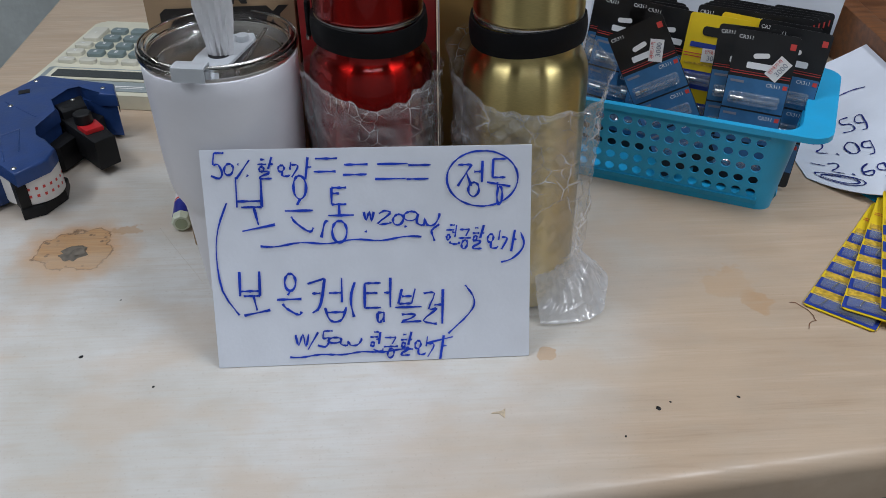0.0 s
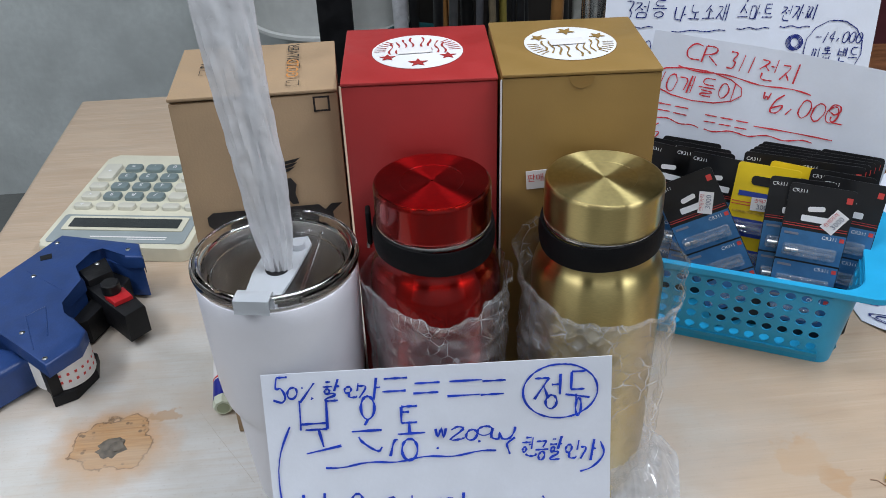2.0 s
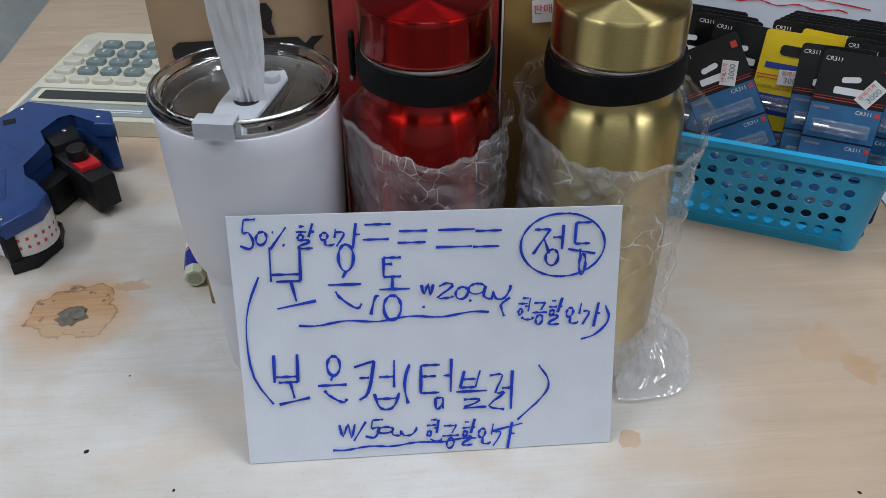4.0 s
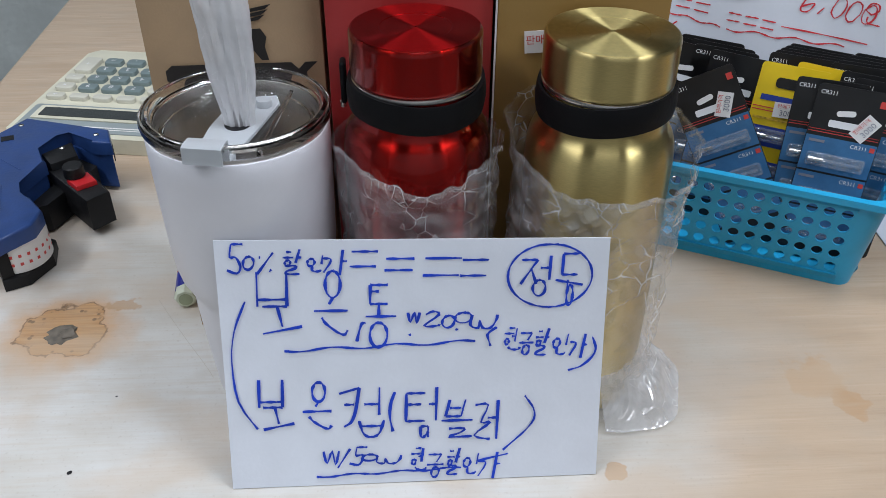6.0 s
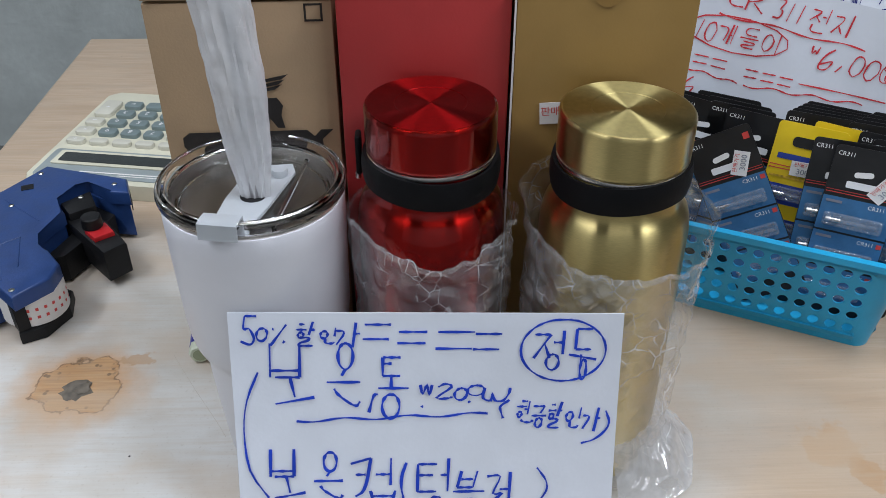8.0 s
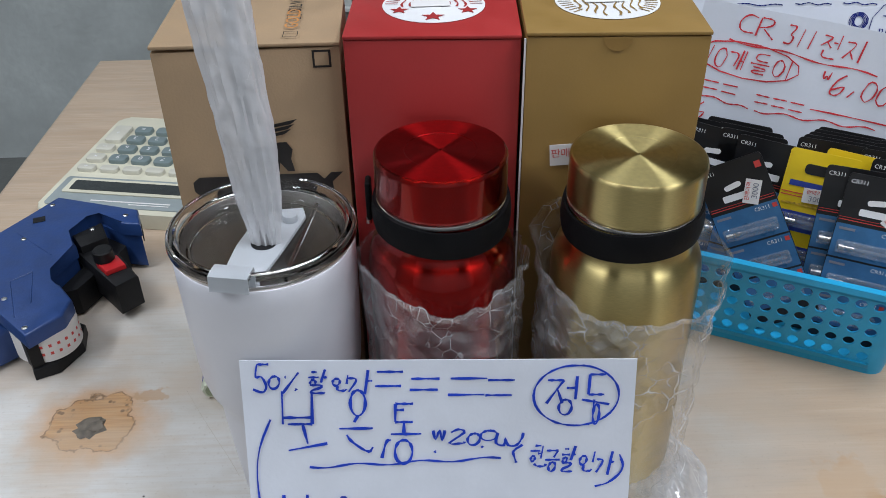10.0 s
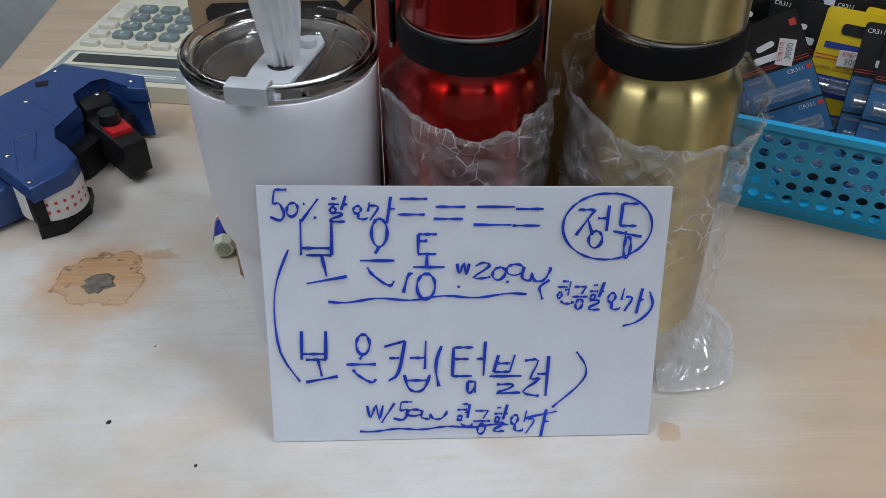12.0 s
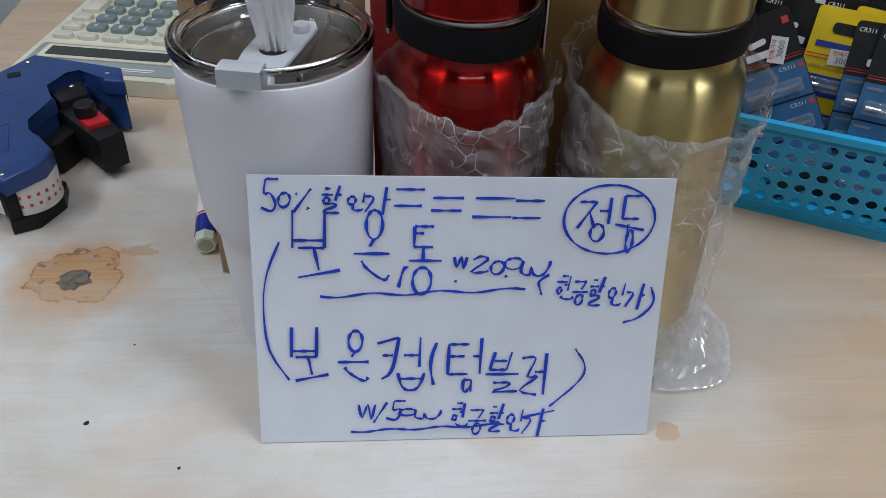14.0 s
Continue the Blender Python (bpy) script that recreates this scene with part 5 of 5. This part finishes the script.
# ---- price gun ----
def make_gun():
    g = thing("price_gun", "navy blue plastic price labelling gun lying on its side", "price gun")
    top = [(-0.427, 0.205), (-0.357, 0.247), (-0.327, 0.218), (-0.291, 0.184), (-0.272, 0.207), (-0.271, 0.226), (-0.286, 0.245), (-0.297, 0.250), (-0.303, 0.266),
           (-0.291, 0.299), (-0.306, 0.320), (-0.297, 0.344), (-0.286, 0.350), (-0.263, 0.330), (-0.246, 0.328), (-0.254, 0.352), (-0.331, 0.377), (-0.373, 0.294), (-0.438, 0.248)]
    part("upper_shell", slab(top, 0.0365, 0.049, 0.0022, 3), M["gun_blue"], g, smooth=0.7)
    low = [(-0.427, 0.208), (-0.357, 0.249), (-0.330, 0.222), (-0.305, 0.245), (-0.303, 0.268), (-0.293, 0.299), (-0.308, 0.321), (-0.298, 0.343), (-0.286, 0.347), (-0.264, 0.333), (-0.248, 0.330), (-0.256, 0.349), (-0.330, 0.374), (-0.372, 0.293), (-0.436, 0.247)]
    part("lower_shell", slab(low, 0.004, 0.036, 0.0), M["gun_blue"], g, smooth=0.7)
    part("trigger_handle", slab([(-0.425, 0.150), (-0.345, 0.186), (-0.318, 0.214), (-0.330, 0.226), (-0.360, 0.240), (-0.430, 0.196)], 0.004, 0.034, 0.006, 4), M["gun_blue"], g, "rounded navy trigger lever")
    # label roll in its open housing
    part("roll_base", slab([(-0.318, 0.228), (-0.298, 0.190), (-0.282, 0.198), (-0.271, 0.222), (-0.276, 0.244), (-0.300, 0.256)], 0.0005, 0.0100, 0.002), M["black_plastic"], g, "black roll guard")
    part("roll_guard", slab([(-0.312, 0.208), (-0.298, 0.192), (-0.291, 0.197), (-0.305, 0.214)], 0.0102, 0.0360, 0.001), M["black_plastic"], g, "black roll guard")
    part("inner_frame", slab([(-0.302, 0.262), (-0.286, 0.268), (-0.266, 0.318), (-0.263, 0.329), (-0.287, 0.346), (-0.305, 0.320), (-0.2905, 0.299)], 0.002, 0.026), M["black_plastic"], g, "dark inner frame")
    roll = part("label_roll", lathe([(0.010, 0.0105), (0.0235, 0.0105), (0.0240, 0.011), (0.0240, 0.0355), (0.010, 0.0358)], 48, centre=(-0.2955, 0.2215)), M["sticker"], g, "white roll of price labels")
    for i in range(7):
        for z in (0.0185, 0.0255):
            a = math.radians(-78 + 15 * i)
            c = Vector((-0.2955 + 0.0243 * math.cos(a), 0.2215 + 0.0243 * math.sin(a), z))
            part("label_print", bars([(-0.0011, 0.0011, -0.0013, 0.0013)]), M["red_print"], roll, "", Matrix.Translation(c) @ pose(0, 0, 0, 90, 0, math.degrees(a) + 90), smooth=0)
    # print head
    part("head", slab([(-0.295, 0.306), (-0.250, 0.257), (-0.236, 0.272), (-0.258, 0.300), (-0.274, 0.318)], 0.008, 0.036, 0.002), M["black_plastic"], g, "black print head")
    part("head_arm", slab([(-0.303, 0.322), (-0.290, 0.304), (-0.272, 0.318), (-0.284, 0.342)], 0.012, 0.043, 0.0015), M["black_plastic"], g)
    part("knob", lathe([(0.0, 0.0505), (0.0070, 0.0505), (0.0080, 0.0495), (0.0082, 0.041), (0, 0.041)], 32, centre=(-0.2665, 0.2890)), M["black_plastic"], g, "ribbed black knob")
    part("red_clip", slab([(-0.272, 0.284), (-0.2605, 0.2715), (-0.2475, 0.2815), (-0.2585, 0.2955)], 0.0362, 0.0405, 0.001), M["red_plastic"], g, "red plastic clip")
    for x, y in ((-0.331, 0.362), (-0.262, 0.342), (-0.337, 0.309), (-0.322, 0.228), (-0.294, 0.193), (-0.2885, 0.331)):
        z = 0.0491 if x != -0.2885 else 0.0431
        s = part("screw", lathe([(0, 0.0009), (0.0014, 0.0009), (0.0022, 0.0003), (0.0023, 0)], 14), M["screw"], g, "zinc screw", pose(x, y, z))
        part("slot", block(-0.0012, 0.0012, -0.0003, 0.0003, 0.00092, 0.0011), M["black_plastic"], s)
    part("square_window", block(-0.0050, 0.0050, -0.0042, 0.0042, 0, 0.0003), M["black_plastic"], g, "square black opening", pose(-0.3345, 0.3385, 0.0491, 0, 0, 20))
    part("nose_slot", block(-0.0004, 0.0004, -0.006, 0.006, -0.006, 0.006), M["black_plastic"], g, "black slot", pose(-0.2497, 0.339, 0.034, 0, 0, 18))
    for a, b in (((-0.313, 0.262), (-0.300, 0.222)), ((-0.326, 0.250), (-0.306, 0.205)), ((-0.313, 0.262), (-0.326, 0.250)), ((-0.345, 0.318), (-0.306, 0.285))):
        part("moulded_rib", tube([(*a, 0.0490), (*b, 0.0490)], 0.0005, 6), M["gun_blue"], g)
    return g


make_gun()


# ---- calculator ----
def make_calculator():
    c = thing("calculator", "cream desktop calculator with grey keys, facing the far side", "calculator", pose(-0.376, 0.413, 0, 0, 0, -9.6))
    w, d = 0.156, 0.196
    bm = slab(round_rect(w, d, 0.010, 5, w / 2, d / 2), 0.0005, 0.016, 0.003, 3)
    part("body", bm, M["cream"], c)
    part("display_panel", slab(round_rect(w - 0.012, 0.052, 0.004, 4, w / 2, 0.034), 0.0162, 0.0172, 0.0004), M["panel"], c, "grey display surround")
    part("display_frame", slab(round_rect(0.128, 0.026, 0.002, 3, w / 2, 0.042), 0.0174, 0.0184), M["cream"], c)
    part("display", slab(round_rect(0.116, 0.017, 0.001, 3, w / 2, 0.042), 0.0186, 0.0190), M["lcd"], c, "dark blank display")
    part("small_print", bars([(0.05, 0.13, 0.0165, 0.0185), (0.09, 0.13, 0.0130, 0.0145)]), M["sticker"], c, "", pose(0, 0, 0.0176), smooth=0)
    px, py = 0.0243, 0.0212
    rows = (("÷", "", "", "", "", ""), ("×", "9", "8", "7", "", ""), ("−", "6", "5", "4", "", ""), ("", "3", "2", "1", "", ""), ("+", "=", ".", "0", "", ""))
    for row, signs in enumerate(rows):
        for col, ch in enumerate(signs):
            if ch == "" and col == 0:
                continue
            tall = ch == "+"
            grey = 0 < col < 4 and row > 0
            kw, kh = 0.0190, (0.0140 if row else 0.0105)
            cx, cy = 0.0175 + px * col, 0.076 + py * row
            if tall:
                cy, kh = cy - py / 2, 0.035
            key = part("key", slab(round_rect(kw, kh, 0.004, 4, 0, 0), 0.0, 0.0045, 0.0015, 2), M["key_grey" if grey else "key_pale"], c, "dark grey key" if grey else "pale key", pose(cx, cy, 0.0161))
            if ch:
                part("key_sign", letters(ch, 0.009, M["white_print"]), None, key, "white print", pose(0, 0, 0.0048, 0, 0, 180))
    return c


make_calculator()


# ---- marker pen, loose thread, crumbs ----
def make_marker():
    m = thing("marker_pen", "blue marker pen with pale green octagonal end", "pen", pose(-0.1612, 0.1690, 0.0084, 0, 0, 7))
    part("barrel", tube([(0, 0.004, 0), (0, 0.024, 0)], 0.0080, 24), surface("blue_plastic", (0.010, 0.018, 0.26), 0.35), m, "blue barrel")
    part("label_band", tube([(0, 0.024, 0), (0, 0.100, 0)], 0.0078, 24), M["sticker"], m, "white printed label")
    part("red_stripe", tube([(0, 0.0255, 0), (0, 0.0275, 0)], 0.0080, 24), M["red_plastic"], m)
    bm = tube([(0, -0.004, 0), (0, -0.0015, 0), (0, 0.004, 0)], 0.0083, 8, None, [0.84, 1, 1.0])
    part("end_plug", bm, surface("pale_green_plastic", (0.60, 0.64, 0.50), 0.4), m, "pale green end plug", smooth=0.3)
    part("end_recess", lathe([(0, 0), (0.0050, 0), (0.0050, 0.0002), (0, 0.0002)], 20), surface("green_recess", (0.33, 0.37, 0.24), 0.6), m, "", pose(0, -0.0043, 0, 90))


make_marker()
hair = [(0.3035 + 0.0115 * math.sin(0.33 * i) + 0.0008 * math.sin(2.3 * i), 0.0455 + 0.003 * math.sin(i) - 0.0034 * i, 0.0006) for i in range(10)]
single("thread", tube(hair, 0.00025, 5), M["walnut"], "loose brown thread on the counter", "thread")


scratch = [(-0.183 + 0.066 * s + 0.006 * math.sin(3 * s), 0.175 - 0.118 * s - 0.004 * math.sin(5 * s), 0.0001) for s in (i / 14 for i in range(15))]
single("scratch", tube(scratch[:11], 0.00011, 4), surface("faint_scratch", (0.50, 0.44, 0.36), 0.8), "fine brown scratch curving over the laminate", "scratch")


def crumb(x, y, r, seed):
    bm = bmesh.new()
    bmesh.ops.create_icosphere(bm, subdivisions=2, radius=1)
    for v in bm.verts:
        v.co = Vector((v.co.x * r * (1 + 0.4 * noise.noise(v.co + Vector((seed, 0, 0)))), v.co.y * r * 0.8, max(0, v.co.z) * r * 0.35 + 0.0001))
    return single("crumb", bm, M["black_plastic"], "tiny dark speck of dirt on the counter", "speck", pose(x, y, 0, 0, 0, seed * 40), "specks of dirt")


for i, (x, y, r) in enumerate(((-0.202, 0.017, 0.0017), (-0.146, -0.015, 0.0011), (0.181, -0.053, 0.0019), (0.190, -0.048, 0.0009), (-0.190, 0.078, 0.0008), (0.155, -0.075, 0.0009), (-0.253, -0.02, 0.0008), (0.235, -0.046, 0.0012))):
    crumb(x, y, r, i + 1)
chip = single("chip_mark", slab([(-0.004, 0.0004), (0.001, 0.0), (0.0045, -0.0040), (0.0055, 0.0045), (0.0025, 0.0022), (-0.003, 0.0014)], 0.0001, 0.0004), surface("pale_chip", (0.50, 0.40, 0.28), 0.8, vary=0.25, scale=300), "chipped brown flake on the laminate", "flake", pose(0.078, -0.052, 0))


# ---- behind the counter ----
def make_background():
    post = thing("black_post", "black square metal post standing on the floor", "post", pose(-0.090, 1.20, FLOOR_Z))
    part("shaft", block(-0.031, 0.031, -0.02, 0.02, 0.006, 1.9, 0.004), M["black_plastic"], post)
    part("foot", block(-0.06, 0.06, -0.05, 0.05, 0, 0.006), M["black_plastic"], post)
    tub = thing("white_tub", "large round white plastic tub fixed against the wall", "tub", pose(-0.12, WALL_Y - 0.225, -0.235))
    part("bowl", lathe([(0, 0.0), (0.19, 0.0), (0.205, 0.012), (0.215, 0.30), (0.209, 0.30), (0.200, 0.014), (0, 0.006)], 64), M["white_plastic"], tub)
    part("foot_ring", lathe([(0.208, 0.012), (0.217, 0.014), (0.217, 0.022), (0.208, 0.024)], 64, close=True), M["white_plastic"], tub)
    bin_ = thing("rod_bin", "round teal plastic bin holding rods", "bin", pose(0.062, 1.40, FLOOR_Z))
    part("bin_wall", lathe([(0, 0), (0.055, 0), (0.066, 0.64), (0.070, 0.65), (0.070, 0.66), (0.064, 0.66), (0.051, 0.02), (0, 0.02)], 40), M["teal"], bin_)
    rng = random.Random(8)
    tones = [(0.16, 0.08, 0.03), (0.62, 0.62, 0.64), (0.012, 0.012, 0.013), (0.45, 0.36, 0.08), (0.015, 0.015, 0.016), (0.05, 0.05, 0.05), (0.30, 0.14, 0.04), (0.02, 0.02, 0.022), (0.36, 0.17, 0.06), (0.10, 0.10, 0.11), (0.02, 0.02, 0.02), (0.40, 0.40, 0.36), (0.012, 0.012, 0.012), (0.2, 0.16, 0.1)]
    words = ("brown", "white", "black", "yellow", "black", "grey", "tan", "black", "orange-brown", "grey", "black", "pale", "black", "brown")
    rack = thing("rod_rack", "dark wooden rack board standing behind the rods", "rack", pose(0.26, 1.78, FLOOR_Z))
    part("board", block(-0.24, 0.30, -0.012, 0.012, 0.05, 1.9, 0.003), surface("dark_stained_board", (0.022, 0.018, 0.015), 0.6, vary=0.4, scale=9), rack)
    part("foot", block(-0.24, 0.30, -0.10, 0.10, 0, 0.05, 0.004), M["black_plastic"], rack)
    for i, (tone, word) in enumerate(zip(tones + tones[2:12], words + words[2:12])):
        x = 0.030 + 0.0160 * i + rng.uniform(-0.006, 0.006)
        y = 1.38 + rng.uniform(0, 0.04) if i < 4 else 1.24 + rng.uniform(-0.05, 0.3)
        z0 = FLOOR_Z + (0.025 if i < 4 else 0.002)
        x0 = 0.040 + 0.012 * i if i < 4 else x
        rod = thing("fishing_rod", word + " rod case standing upright behind the counter", "rod", pose(0, 0, 0), "rods behind the counter")
        r = rng.uniform(0.006, 0.016)
        a, b = Vector((x0, y, z0)), Vector((x + rng.uniform(-0.05, 0.05), y + 0.12, 0.75))
        part("shaft", tube([a, a.lerp(b, 0.5), b], r, 12), surface("rod_" + word, tone, 0.4, vary=0.2, relief=0), rod)
        part("grip_band", tube([a.lerp(b, 0.55), a.lerp(b, 0.60)], r * 1.12, 12), M["red_plastic" if i in (1, 6) else "black_plastic"], rod, "contrasting band")
    single("cable", tube([(-1.02, WALL_Y - 0.012, 0.20), (-1.06, WALL_Y - 0.012, 0.02), (-1.15, WALL_Y - 0.012, -0.16), (-1.32, WALL_Y - 0.012, -0.30), (-1.5, WALL_Y - 0.012, -0.36)], 0.009, 8), M["black_plastic"], "dark cable hanging on the wall", "cable")

    def crumple(u, v):
        a = 2 * math.pi * u
        r = 0.052 * math.sin(math.pi * (0.08 + 0.87 * v)) * (1 + 0.5 * noise.noise(Vector((math.cos(a) * 2, math.sin(a) * 2, v * 4))))
        return Vector((r * math.cos(a) * 1.2, r * math.sin(a), 0.002 + 0.13 * v))

    single("crumpled_bag", sheet(crumple, 60, 40), clear_plastic("grey_bag_film", (0.42, 0.45, 0.47), 0.25, 0.75, 0.5, 40), "crumpled greyish plastic bag on the counter", "plastic bag", pose(0.200, 0.640, 0), smooth=0.6)
    jar = thing("clear_jar", "clear plastic tub with small goods behind the sign", "jar", pose(0.355, 0.640, 0))
    part("wall", lathe([(0, 0.001), (0.118, 0.001), (0.122, 0.005), (0.130, 0.200), (0.134, 0.204), (0.134, 0.207), (0.128, 0.207), (0.119, 0.006), (0, 0.004)], 56), M["lid"], jar, "clear plastic wall")
    for i in range(9):
        a = i * 0.7
        tone = ("white_plastic", "black_plastic", "kraft", "grey_print", "sticker")[i % 5]
        single("packet", block(-0.018, 0.018, -0.004, 0.004, 0, 0.17 + 0.012 * (i % 4), 0.002), M[tone], "small packet of goods in a clear tub", "packet", pose(0.355 + 0.07 * math.cos(a), 0.640 + 0.07 * math.sin(a), 0.006, 0, 0, 40 * i), "packets in the tub")
    case = thing("maroon_case", "dark maroon plastic case standing on the counter", "case", pose(0.600, 0.780, 0, 0, 0, -6))
    part("shell", block(-0.12, 0.14, -0.035, 0.035, 0.0005, 0.34, 0.012, 3), M["maroon"], case)
    for i in range(4):
        part("vent_slot", block(-0.07 + 0.014 * i, -0.064 + 0.014 * i, -0.0358, -0.0352, 0.15, 0.19), M["grey_print"], case)
    tool = thing("black_hose", "black bent pole leaning behind the counter", "pole", pose(0, 0, 0))
    part("hose", tube([(0.43, 1.10, FLOOR_Z), (0.41, 1.10, -0.12), (0.37, 1.12, 0.05), (0.33, 1.14, 0.30)], 0.026, 12), M["black_plastic"], tool)


make_background()
